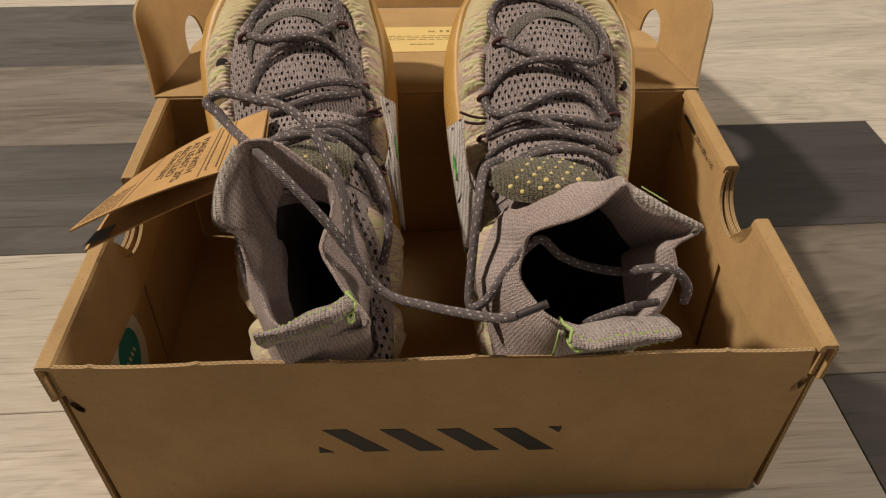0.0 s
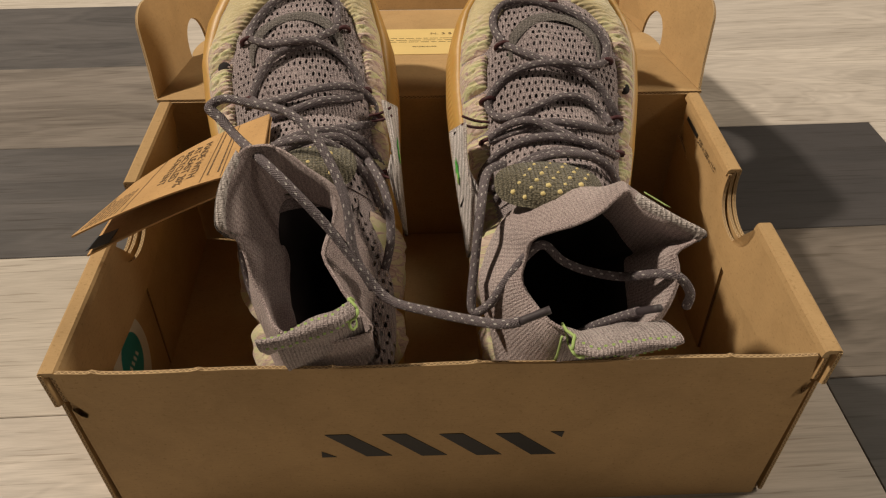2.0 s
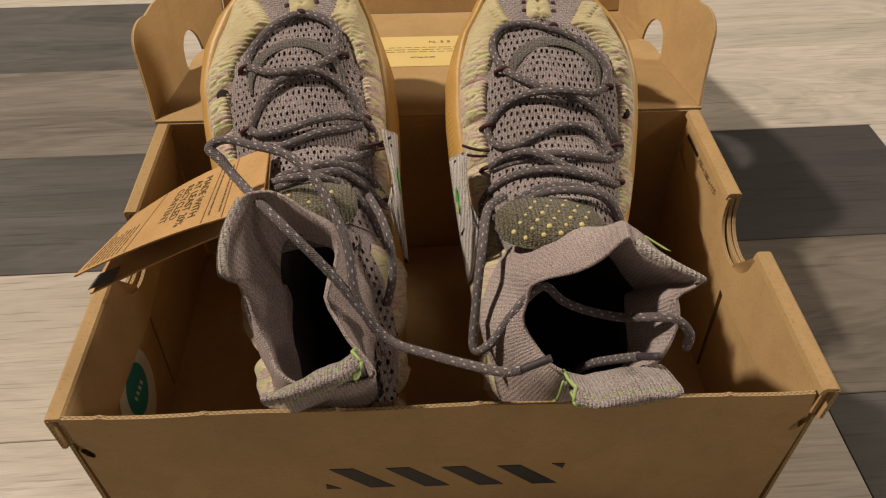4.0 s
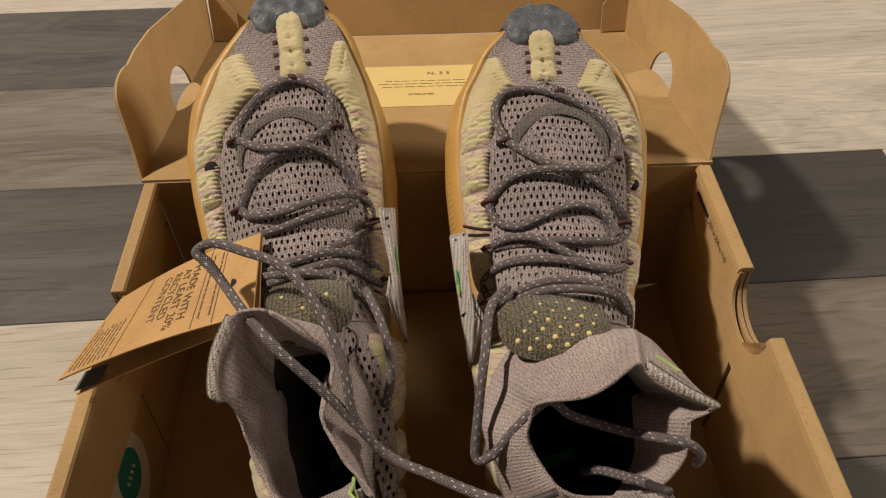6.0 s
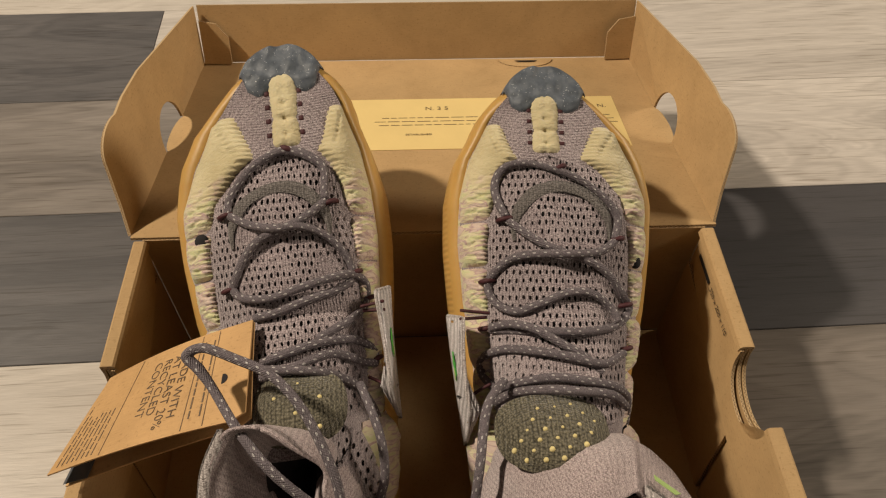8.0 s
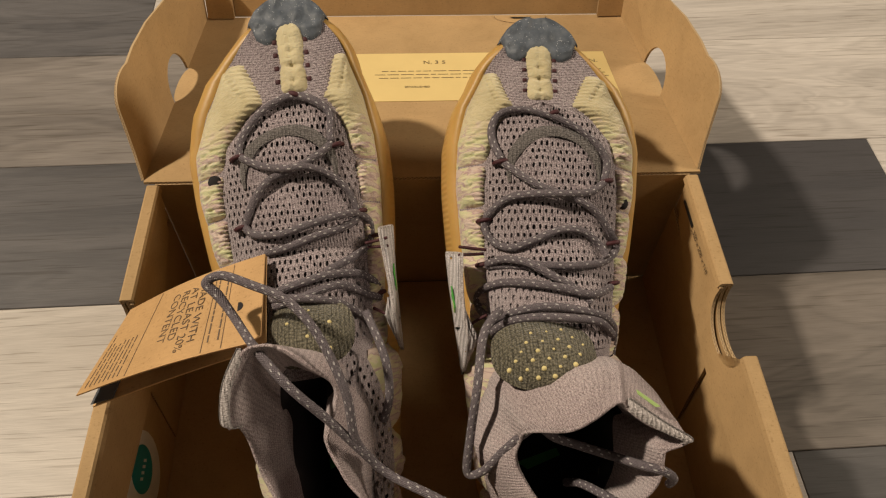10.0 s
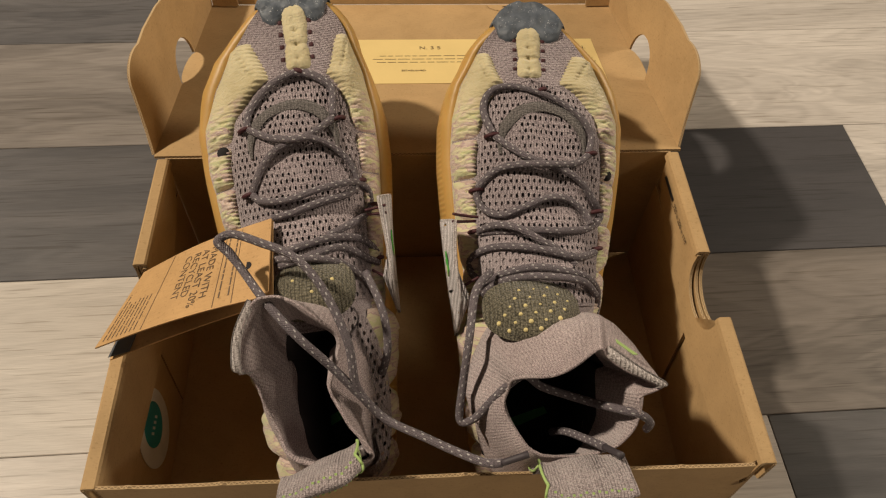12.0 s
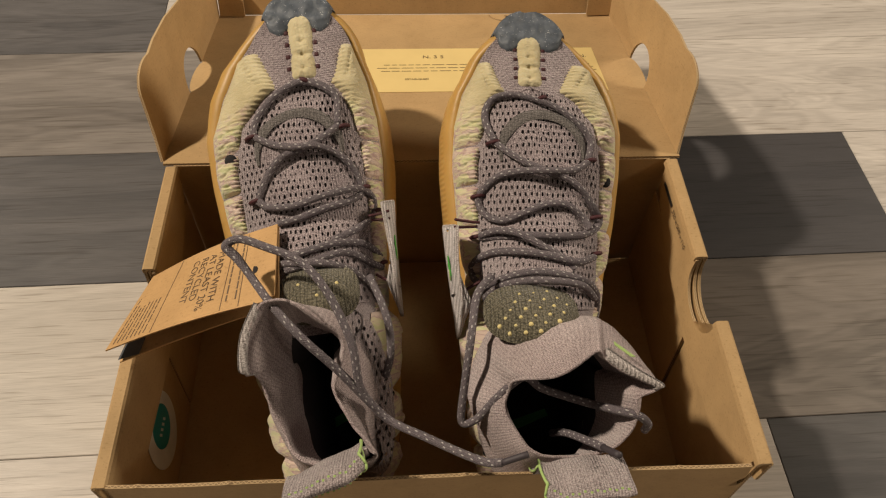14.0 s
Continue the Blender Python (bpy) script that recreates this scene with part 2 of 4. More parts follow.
# front wall: slightly wavy top edge, a bite near each corner where the lock tab sits
wavy = [(x, H - 0.0018 + 0.0007 * math.sin(x * 70 + 1) + 0.002 * (-x / W if x < 0 else 0) * 0.8 + 0.0010 * max(math.exp(-((x - q) / 0.0014) ** 2) for q in (-0.143, -0.101, -0.047, 0.012, 0.071, 0.118))) for x in np.linspace(W - 0.010, -W + 0.007, 170)]
left_bite = [(-W + 0.0068, 0.097), (-W + 0.0080, 0.0955), (-W + 0.0100, 0.0915), (-W + 0.0122, 0.0870), (-W + 0.0108, 0.0845), (-W + 0.0085, 0.0860), (-W + 0.0062, 0.091)]
right_bite = [(W - 0.0062, 0.091), (W - 0.0085, 0.0860), (W - 0.0118, 0.0838), (W - 0.0130, 0.0865), (W - 0.0105, 0.0915), (W - 0.0090, 0.0955), (W - 0.0078, 0.097)]
front = board("front_wall", [(-W + 0.006, 0.001), (W - 0.006, 0.001)] + right_bite + wavy + left_bite, axes((0, 0, 0), (1, 0, 0), (0, 0, 1)), shoe_box, label="front wall with a printed row of black slanted stripes")
for s in (-1, 1):
    board("lock_tab", [(s * 0.1450, 0.0800), (s * 0.1545, 0.0800), (s * 0.1600, 0.0920), (s * 0.1545, 0.0985)][::s], axes((0, 0.0022, 0), (1, 0, 0), (0, 0, 1)), shoe_box)
board("back_wall", [(-W + 0.004, 0.001), (W - 0.004, 0.001), (W - 0.004, H - 0.002), (-W + 0.004, H - 0.002)], axes((0, D, 0), (1, 0, 0), (0, 0, 1)), shoe_box)
# the stripe mark on the front
z0m, z1m = 0.0475, 0.066


def stripe(pts):
    part("stripe", slab(pts, 0.0003), INK_AND_GAP, front, m=pose(0, 0, 0.0003), smooth=False)


for k in range(4):
    a, dz = -0.0548 + k * 0.0258, -0.0010 * k
    stripe([(a, z1m + dz), (a + 0.0108, z1m + dz), (a + 0.0295, z0m + dz), (a + 0.0178, z0m + dz)])
stripe([(-0.0578, 0.0478), (-0.0510, 0.0477), (-0.0576, 0.0525)])
stripe([(0.0480, 0.0632), (0.0542, 0.0630), (0.0535, 0.0585)])

cut0, cut1 = 0.082, 0.126
for s in (-1, 1):
    # outer side wall of two layers, a finger cut in its top edge
    bite = [((cut0 + cut1) / 2 + (cut1 - cut0) / 2 * math.cos(a), H - 0.001 - 0.0245 * math.sin(a) ** 0.7) for a in np.linspace(0, math.pi, 20)]
    for off in (0.0, 0.0027):
        out = [(0.0015 + off, 0.0012), (D - 0.001, 0.0012), (D - 0.001, H - 0.0012)] + [(y, z) for y, z in bite] + [(0.0 + off, H - 0.0012), (0.0 + off, 0.093), (0.004 + off, 0.090)]
        if s > 0:
            board("side_wall", out, axes((W - off, 0, 0), (0, 1, 0), (0, 0, 1)), shoe_box)
        else:
            board("side_wall", out, axes((-W + T + off, 0, 0), (0, 1, 0), (0, 0, 1)), shoe_box)
    # flat rolled rim, in two runs on either side of the finger cut
    for y0, y1 in ((0.0005, cut0), (cut1, D - 0.002)):
        bm = bmesh.new()
        prof = [(W + 0.0003, H - 0.004), (W + 0.0002, H - 0.0008), (W - 0.0009, H), (W - 0.0062, H), (W - 0.0073, H - 0.0010), (W - 0.0080, H - 0.004)]
        inner = [(W - 0.0055, H - 0.0045), (W - 0.0052, H - 0.0022), (W - 0.0022, H - 0.0022), (W - 0.0020, H - 0.004)]
        ring = [(s * x, z) for x, z in prof + inner]
        bm, vs = grid([[(x, y, z) for x, z in ring] for y in np.linspace(y0, y1, 12)], closed_u=True)
        for e in (vs[0], vs[-1]):
            f = bm.faces.new(e)
            f.material_index = 1
        part("rim", bm, [KRAFT, EDGE], shoe_box, smooth=False)
    # inner panel hanging from the rim, leaning into the box, with its own finger cut
    lean = 0.0025
    depth = 0.041
    bite2 = [((cut0 + cut1) / 2 - 0.001 + (cut1 - cut0) / 2 * math.cos(a), -0.002 - 0.0235 * math.sin(a) ** 0.7) for a in np.linspace(math.pi, 0, 18)]
    out = [(0.004, -0.0015), (cut0 - 0.001, -0.0015)] + bite2 + [(D - 0.004, -0.0015), (D - 0.006, -0.012), (0.190, -0.025), (0.152, -depth + 0.004), (0.09, -depth - 0.003), (0.006, -depth + 0.004)]
    o = (s * (W - 0.0050 - (T if s < 0 else 0)), 0, H - 0.001)
    down = Vector((-s * lean, 0, -depth)).normalized()
    board("side_inner_panel", out, axes(o, (0, 1, 0), -down), shoe_box)
    # glued dust flaps low on the side, with a slanting gap between them
    x = s * (W - 0.0055)
    board("dust_flap", [(0.004, 0.004), (0.0905, 0.004), (0.0965, 0.075), (0.004, 0.085)], axes((x, 0, 0), (0, 1, 0), (0, 0, 1)), shoe_box, 0.0018)
    board("dust_flap", [(0.0945, 0.004), (D - 0.004, 0.004), (D - 0.004, 0.085), (0.1005, 0.075)], axes((x, 0, 0), (0, 1, 0), (0, 0, 1)), shoe_box, 0.0018)

# printed size on the inner panel, round sticker low on the other side
lettering("size_print", "_320 x 200 x 110", 0.0046, INK_AND_GAP, shoe_box, axes((W - 0.00755 - 0.0025 / 0.041 * 0.0115, 0.1725, H - 0.0125), (0, -1, 0), (0.0025, 0, 0.041)))
part("printed_bar", slab([(0, 0), (0.020, 0), (0.020, 0.0026), (0, 0.0026)], 0.0001), INK_AND_GAP, shoe_box, m=axes((W - 0.00755 - 0.0025 / 0.041 * 0.0110, 0.1935, H - 0.0120), (0, -1, 0), (0.0025, 0, 0.041)), smooth=False)
sticker = part("round_sticker", slab(arc(0, 0, 0.0215, 0.029, 0, 360, 40)[:-1], 0.0003), PAPER, shoe_box, "white oval sticker with a teal disc", axes((-W + 0.0061, 0.056, 0.050), (0, 1, 0), (0, 0, 1)), smooth=False)
part("teal_disc", slab(arc(0, 0, 0.0125, 0.0165, 0, 360, 32)[:-1], 0.0002), TEAL, sticker, m=pose(0.001, 0.003, 0.0003), smooth=False)
for k in range(4):
    part("printed_bar", slab([(-0.0008, -0.002), (0.0008, -0.002), (0.0008, 0.002), (-0.0008, 0.002)], 0.0001), PAPER, sticker, m=pose(-0.004 + 0.0034 * k, 0.002, 0.0005, 0, 0, 20), smooth=False)

# the lid, folded back and sloping down behind the box
LID = pose(0, D + 0.001, H - 0.0005, -11.3, 0, 0)
LW, LD = W + 0.0025, 0.2125
hole_v = 0.110
lid = part("lid", slab([(-LW, 0), (LW, 0), (LW, hole_v - 0.023)] + arc(LW - 0.001, hole_v, 0.004, 0.022, -90, 90, 10) + [(LW, hole_v + 0.023), (LW, LD), (-LW, LD), (-LW, hole_v + 0.023)] + arc(-LW + 0.001, hole_v, 0.004, 0.022, 90, 270, 10) + [(-LW, hole_v - 0.023)], T, 1), [KRAFT, EDGE], shoe_box, "lid lying open behind the box", LID, smooth=False)
for s in (-1, 1):
    shape = [(0.002, 0.0), (hole_v - 0.023, 0.0)] + [(hole_v - 0.023 * math.cos(a), 0.021 * math.sin(a)) for a in np.linspace(0.15, math.pi - 0.15, 16)] + [(hole_v + 0.023, 0.0), (LD, 0.0), (LD + 0.004, 0.043)]
    tip = [(0.100, 0.0525), (0.070, 0.0515)] + arc(0.046, 0.0335, 0.027, 0.0165, 72, 172, 10) + [(0.010, 0.014)]
    m = axes((s * LW, 0, 0), (0, 1, 0), (s * 0.24, 0, 1))
    flap = board("lid_flap", shape + tip, m, lid)
    # the flap leans out, but is held upright by the lip at its far end
    for v in flap.data.vertices:
        v.co.z -= s * 0.228 * v.co.y * min(1, max(0, v.co.x) / LD) ** 1.5
    board("lid_corner_tab", [(0, 0.001), (0.021, 0.001), (0.021, 0.022), (0.013, 0.032), (0.0005, 0.034)], axes((s * (LW - 0.001), LD - 0.0035, 0), (-s, -0.05, 0), (0, 0.12, 1)), lid)
board("lid_lip", [(-LW + 0.0005, 0), (LW - 0.0005, 0), (LW - 0.001, 0.044), (-LW + 0.001, 0.044)], axes((0, LD + 0.001, 0), (1, 0, 0), (0, 0.12, 1)), lid)
board("lock_slot_tab", arc(0, 0, 0.021, 0.012, 180, 360, 16), pose(0.083, LD - 0.003, 0.0012, 3, 0, 0), lid, 0.0012)
# black sliver laid on the lid as the shade in the slot's gap
part("lock_slot_gap", slab([(-0.009, -0.004), (0.009, -0.004), (0.006, -0.0058), (-0.006, -0.0058)], 0.0002), INK_AND_GAP, lid, m=pose(0.083, LD - 0.003, 0.0018), smooth=False)
label_sticker = part("yellow_label", slab([(-0.135, 0.0775), (0.1385, 0.0775), (0.1385, 0.1435), (-0.135, 0.1435)], 0.0003), YELLOW_PAPER, lid, "pale yellow printed paper label", pose(0, 0.0065, 0.0004), smooth=False)
lettering("label_print", "N. 3 5", 0.0066, TAG_INK, label_sticker, pose(0.002, 0.1275, 0.0002))
lettering("label_print", "N.", 0.0066, TAG_INK, label_sticker, pose(0.125, 0.1275, 0.0002))
lettering("label_print", "ESTABLISHED", 0.0030, TAG_INK, label_sticker, pose(-0.012, 0.0945, 0.0002))
rnd = random.Random(4)
for row, y in enumerate((0.1170, 0.1122, 0.1075)):
    x = (-0.028, -0.033, -0.030)[row]
    while x < 0.13:
        wide = rnd.uniform(0.003, 0.010)
        part("printed_bar", slab([(x, y), (x + wide, y), (x + wide, y + 0.0006), (x, y + 0.0006)], 0.0001), TAG_INK, label_sticker, m=pose(0, 0, 0.0002), smooth=False)
        x += wide + 0.0016


# ---- shoe materials ----
def knit(name, dark, light, holes=False, pitch=0.0011, warp=0.25, rows=(0.0031, 0.0037), size=(0.25, 0.33), axis=0, rib=0.05, wale=0.0):
    """Ribbed yarn with fine loops; with holes the cloth is pierced in staggered rows."""
    m, t, b = material(name)
    c = t.nodes.new("ShaderNodeTexCoord")
    s = t.nodes.new("ShaderNodeSeparateXYZ")
    t.links.new(c.outputs["Object"], s.inputs[0])
    wob = grain(t, place(t), 90, 2)
    xx = calc(t, "ADD", s.outputs[0], calc(t, "MULTIPLY", wob, pitch * 3 * warp))
    yy = calc(t, "ADD", calc(t, "ADD", s.outputs[1], calc(t, "MULTIPLY", s.outputs[2], 0.6)), calc(t, "MULTIPLY", wob, pitch * 3 * warp))
    vor = node(t, "ShaderNodeTexVoronoi", Scale=1.0, Randomness=0.55)
    st = t.nodes.new("ShaderNodeCombineXYZ")
    t.links.new(calc(t, "DIVIDE", xx, pitch), st.inputs[0])
    t.links.new(calc(t, "DIVIDE", yy, pitch * 0.8), st.inputs[1])
    t.links.new(calc(t, "DIVIDE", s.outputs[2], pitch), st.inputs[2])
    t.links.new(st.outputs[0], vor.inputs["Vector"])
    loops = calc(t, "SUBTRACT", 0.75, vor.outputs["Distance"])
    round_ = calc(t, "ADD", calc(t, "MULTIPLY", calc(t, "ARCTAN2", calc(t, "SUBTRACT", s.outputs[1], 0.07), s.outputs[0]), 0.034), calc(t, "MULTIPLY", wob, 0.0012))
    ribs = calc(t, "MULTIPLY", calc(t, "SINE", calc(t, "MULTIPLY", (xx, yy, round_)[axis], 6.283 / (wale or pitch * 1.7))), calc(t, "ADD", 0.3, grain(t, place(t), 55, 2)))
    flecks = grain(t, place(t), 1100, 3, 0.75)
    broad = grain(t, place(t), 38, 3)
    f = calc(t, "ADD", calc(t, "MULTIPLY", loops, 0.46), calc(t, "ADD", calc(t, "MULTIPLY", ribs, rib), calc(t, "ADD", calc(t, "MULTIPLY", flecks, 0.52), calc(t, "MULTIPLY", broad, 0.16))))
    t.links.new(ramp(t, f, [(0.33, dark), (0.74, light)]), b.inputs["Base Color"])
    b.inputs["Roughness"].default_value = 0.92
    b.inputs["Sheen Weight"].default_value = 0.25
    b.inputs["Specular IOR Level"].default_value = 0.15
    bump(t, b, calc(t, "ADD", calc(t, "MULTIPLY", loops, 1.4), calc(t, "ADD", calc(t, "MULTIPLY", ribs, rib * 7), flecks)), 0.75, 0.0009)
    if holes:
        w, h = rows
        px = calc(t, "ADD", s.outputs[0], calc(t, "MULTIPLY", wob, 0.0022))
        py = calc(t, "ADD", s.outputs[1], calc(t, "MULTIPLY", wob, 0.0030))
        row = calc(t, "FLOOR", calc(t, "DIVIDE", py, h))
        shift = calc(t, "MULTIPLY", calc(t, "FLOORED_MODULO", row, 2.0), 0.5)
        fx = calc(t, "SUBTRACT", calc(t, "FRACT", calc(t, "ADD", calc(t, "DIVIDE", px, w), shift)), 0.5)
        fy = calc(t, "SUBTRACT", calc(t, "FRACT", calc(t, "DIVIDE", py, h)), 0.5)
        d = calc(t, "ADD", calc(t, "POWER", calc(t, "ABSOLUTE", calc(t, "DIVIDE", fx, size[0])), 2.0), calc(t, "POWER", calc(t, "ABSOLUTE", calc(t, "DIVIDE", fy, size[1])), 2.0))
        d = calc(t, "ADD", d, calc(t, "MULTIPLY", calc(t, "SUBTRACT", grain(t, place(t), 130, 1), 0.5), 2.2))
        d = calc(t, "ADD", d, calc(t, "MULTIPLY", calc(t, "GREATER_THAN", grain(t, place(t), 46, 1), 0.58), 0.55))
        solid = calc(t, "GREATER_THAN", d, 0.85)
        clear = t.nodes.new("ShaderNodeBsdfTransparent")
        mix = t.nodes.new("ShaderNodeMixShader")
        t.links.new(solid, mix.inputs[0])
        t.links.new(clear.outputs[0], mix.inputs[1])
        t.links.new(b.outputs[0], mix.inputs[2])
        t.links.new(mix.outputs[0], t.nodes["Material Output"].inputs[0])
    return m


MAUVE_D, MAUVE_L = (0.165, 0.130, 0.138), (0.70, 0.590, 0.60)
KNIT = knit("mauve_knit", MAUVE_D, MAUVE_L, pitch=0.00075, axis=1, rib=0.045)
KNIT_RIB = knit("mauve_ribbed_knit", (0.26, 0.198, 0.198), (0.86, 0.715, 0.705), pitch=0.00062, rib=0.042, axis=2, wale=0.0017)
KNIT_LOOP = knit("mauve_webbing", (0.19, 0.152, 0.153), (0.70, 0.595, 0.59), pitch=0.0008, rib=0.06)
KNIT_MESH = knit("mauve_open_mesh", MAUVE_D, MAUVE_L, holes=True, pitch=0.00085, rows=(0.0030, 0.0040), size=(0.21, 0.31))
KNIT_WING = knit("pale_wing_knit", (0.40, 0.365, 0.365), (0.86, 0.80, 0.80), holes=True, rows=(0.0085, 0.0120), size=(0.09, 0.08), rib=0.14, wale=0.0013)
KNIT_WING_PLAIN = knit("pale_hem_knit", (0.30, 0.262, 0.250), (0.76, 0.69, 0.67), rib=0.08)
KNIT_GREY = knit("grey_brown_knit", (0.080, 0.070, 0.066), (0.26, 0.232, 0.218))
OLIVE = knit("olive_knit", (0.043, 0.038, 0.025), (0.27, 0.24, 0.17), pitch=0.0011)
# near-black; also paints the shade in the collars, vents and tag hole
LINING_SHADE = plain("dark_lining_shade", (0.020, 0.017, 0.018), 0.95)
BURGUNDY = plain("burgundy_cord", (0.055, 0.010, 0.014), 0.7)
LIME = plain("lime_thread", (0.36, 0.50, 0.17), 0.8)
GREEN = plain("green_print", (0.08, 0.42, 0.07), 0.6)
YELLOW_YARN = plain("pale_yellow_yarn", (0.72, 0.60, 0.28), 0.9)


def gum():
    m, t, b = material("gum_rubber")
    v = place(t)
    c = ramp(t, grain(t, v, 30, 3), [(0.3, (0.44, 0.255, 0.068)), (0.7, (0.53, 0.315, 0.095))])
    t.links.new(c, b.inputs["Base Color"])
    b.inputs["Roughness"].default_value = 0.45
    b.inputs["Subsurface Weight"].default_value = 0.12
    b.inputs["Subsurface Radius"].default_value = (0.004, 0.002, 0.0008)
    sep = t.nodes.new("ShaderNodeSeparateXYZ")
    t.links.new(v, sep.inputs[0])
    rib = calc(t, "SINE", calc(t, "MULTIPLY", sep.outputs[1], 6.283 / 0.0032))
    low = calc(t, "LESS_THAN", sep.outputs[2], 0.024)
    bump(t, b, calc(t, "ADD", calc(t, "MULTIPLY", calc(t, "MULTIPLY", rib, low), 0.8), grain(t, v, 260, 3)), 0.25, 0.0006)
    return m


def foam():
    """Cream felted foam; marbled pink, violet and green towards the middle of the shoe, folded across."""
    m, t, b = material("cream_foam")
    v = place(t)
    sep = t.nodes.new("ShaderNodeSeparateXYZ")
    t.links.new(v, sep.inputs[0])
    base = ramp(t, grain(t, v, 45, 4), [(0.3, (0.48, 0.40, 0.225)), (0.7, (0.62, 0.54, 0.335))])
    swirl = grain(t, place(t, (0.8, 3.4, 1)), 62, 2, 0.5, 1.3)
    tint = ramp(t, swirl, [(0.36, (0.56, 0.56, 0.30)), (0.43, (0.62, 0.56, 0.37)), (0.495, (0.60, 0.52, 0.35)), (0.550, (0.40, 0.25, 0.27)), (0.60, (0.60, 0.47, 0.41))])
    reach = calc(t, "ADD", calc(t, "DIVIDE", calc(t, "SUBTRACT", 0.236, sep.outputs[1]), 0.016), calc(t, "MULTIPLY", calc(t, "SUBTRACT", grain(t, v, 160, 2), 0.5), 2.5))
    where = calc(t, "MULTIPLY", calc(t, "MINIMUM", calc(t, "MAXIMUM", reach, 0.0), 1.0), 0.9)
    t.links.new(blend(t, where, base, tint), b.inputs["Base Color"])
    b.inputs["Roughness"].default_value = 0.9
    b.inputs["Sheen Weight"].default_value = 0.3
    b.inputs["Subsurface Weight"].default_value = 0.08
    b.inputs["Subsurface Radius"].default_value = (0.003, 0.002, 0.001)
    bump(t, b, calc(t, "ADD", grain(t, v, 700, 3, 0.7), calc(t, "MULTIPLY", grain(t, place(t, (1, 2.2, 1)), 120, 3, 0.6, 1.2), 2.5)), 0.55, 0.0009)
    return m


def glitter():
    m, t, b = material("blue_grey_glitter_rubber")
    v = place(t)
    vor = node(t, "ShaderNodeTexVoronoi", Scale=900.0)
    t.links.new(v, vor.inputs["Vector"])
    spark = calc(t, "LESS_THAN", vor.outputs["Distance"], 0.20)
    pick = calc(t, "GREATER_THAN", grain(t, v, 400, 2), 0.55)
    base = ramp(t, grain(t, v, 120, 4, 0.65), [(0.3, (0.050, 0.062, 0.080)), (0.72, (0.135, 0.152, 0.178))])
    t.links.new(blend(t, calc(t, "MULTIPLY", spark, pick), base, (0.50, 0.51, 0.53)), b.inputs["Base Color"])
    b.inputs["Roughness"].default_value = 0.58
    b.inputs["Subsurface Weight"].default_value = 0.25
    b.inputs["Subsurface Radius"].default_value = (0.003, 0.003, 0.004)
    bump(t, b, grain(t, v, 260, 4, 0.6), 0.5, 0.0012)
    return m


def cord():
    """Round braided lace: grey-violet with pale flecks in two staggered rows."""
    m, t, b = material("flecked_lace")
    c = t.nodes.new("ShaderNodeTexCoord")
    s = t.nodes.new("ShaderNodeSeparateXYZ")
    t.links.new(c.outputs["UV"], s.inputs[0])
    lanes = 7.0
    lane = calc(t, "MULTIPLY", s.outputs[0], lanes)
    shift = calc(t, "MULTIPLY", calc(t, "FLOOR", lane), 0.37)
    fx = calc(t, "SUBTRACT", calc(t, "FRACT", lane), 0.5)
    fy = calc(t, "SUBTRACT", calc(t, "FRACT", calc(t, "ADD", calc(t, "ADD", calc(t, "DIVIDE", s.outputs[1], 0.0050), shift), calc(t, "MULTIPLY", fx, 0.16))), 0.5)
    d = calc(t, "ADD", calc(t, "POWER", calc(t, "DIVIDE", calc(t, "ABSOLUTE", fx), 0.21), 2.0), calc(t, "POWER", calc(t, "DIVIDE", calc(t, "ABSOLUTE", fy), 0.15), 2.0))
    spot = calc(t, "LESS_THAN", d, 1.0)
    fib = grain(t, place(t), 1400, 2)
    base = ramp(t, fib, [(0.3, (0.090, 0.074, 0.083)), (0.7, (0.200, 0.168, 0.182))])
    t.links.new(blend(t, calc(t, "MULTIPLY", spot, calc(t, "GREATER_THAN", grain(t, place(t), 240, 1), 0.42)), base, (0.53, 0.50, 0.49)), b.inputs["Base Color"])
    b.inputs["Roughness"].default_value = 0.8
    weave = calc(t, "MULTIPLY", calc(t, "SINE", calc(t, "ADD", calc(t, "MULTIPLY", s.outputs[1], 5200.0), calc(t, "MULTIPLY", s.outputs[0], 12.566))), calc(t, "SINE", calc(t, "MULTIPLY", s.outputs[0], 75.4)))
    bump(t, b, calc(t, "ADD", weave, calc(t, "MULTIPLY", spot, 1.5)), 0.6, 0.0005)
    return m


GUM, FOAM, GLITTER, LACE = gum(), foam(), glitter(), cord()

# ---- the shape of a shoe: x across (outer side of the foot positive), y along the sole, z up from it ----
LEN = 0.298
HALF = [(0.0, 0.0), (0.006, 0.016), (0.015, 0.0255), (0.03, 0.0325), (0.06, 0.037), (0.10, 0.0415), (0.14, 0.0465), (0.17, 0.0512), (0.20, 0.0543), (0.225, 0.0545), (0.245, 0.0505), (0.262, 0.0435), (0.275, 0.0352), (0.285, 0.0265), (0.292, 0.0175), (0.2965, 0.008), (0.298, 0.0)]
TOP = [(0.08, 0.104), (0.10, 0.104), (0.12, 0.097), (0.135, 0.087), (0.15, 0.076), (0.165, 0.068), (0.19, 0.0645), (0.215, 0.0605), (0.235, 0.0545), (0.2535, 0.0495), (0.27, 0.0455), (0.29, 0.040), (0.298, 0.034)]
RISE = [(0.0, 0.004), (0.03, 0.0), (0.2, 0.0), (0.25, 0.003), (0.298, 0.010)]
INNER = [(0.10, 0.028), (0.13, 0.0320), (0.18, 0.0340), (0.21, 0.0335), (0.225, 0.0300), (0.238, 0.0225), (0.2445, 0.0150), (0.247, 0.0165), (0.2670, 0.0245)]


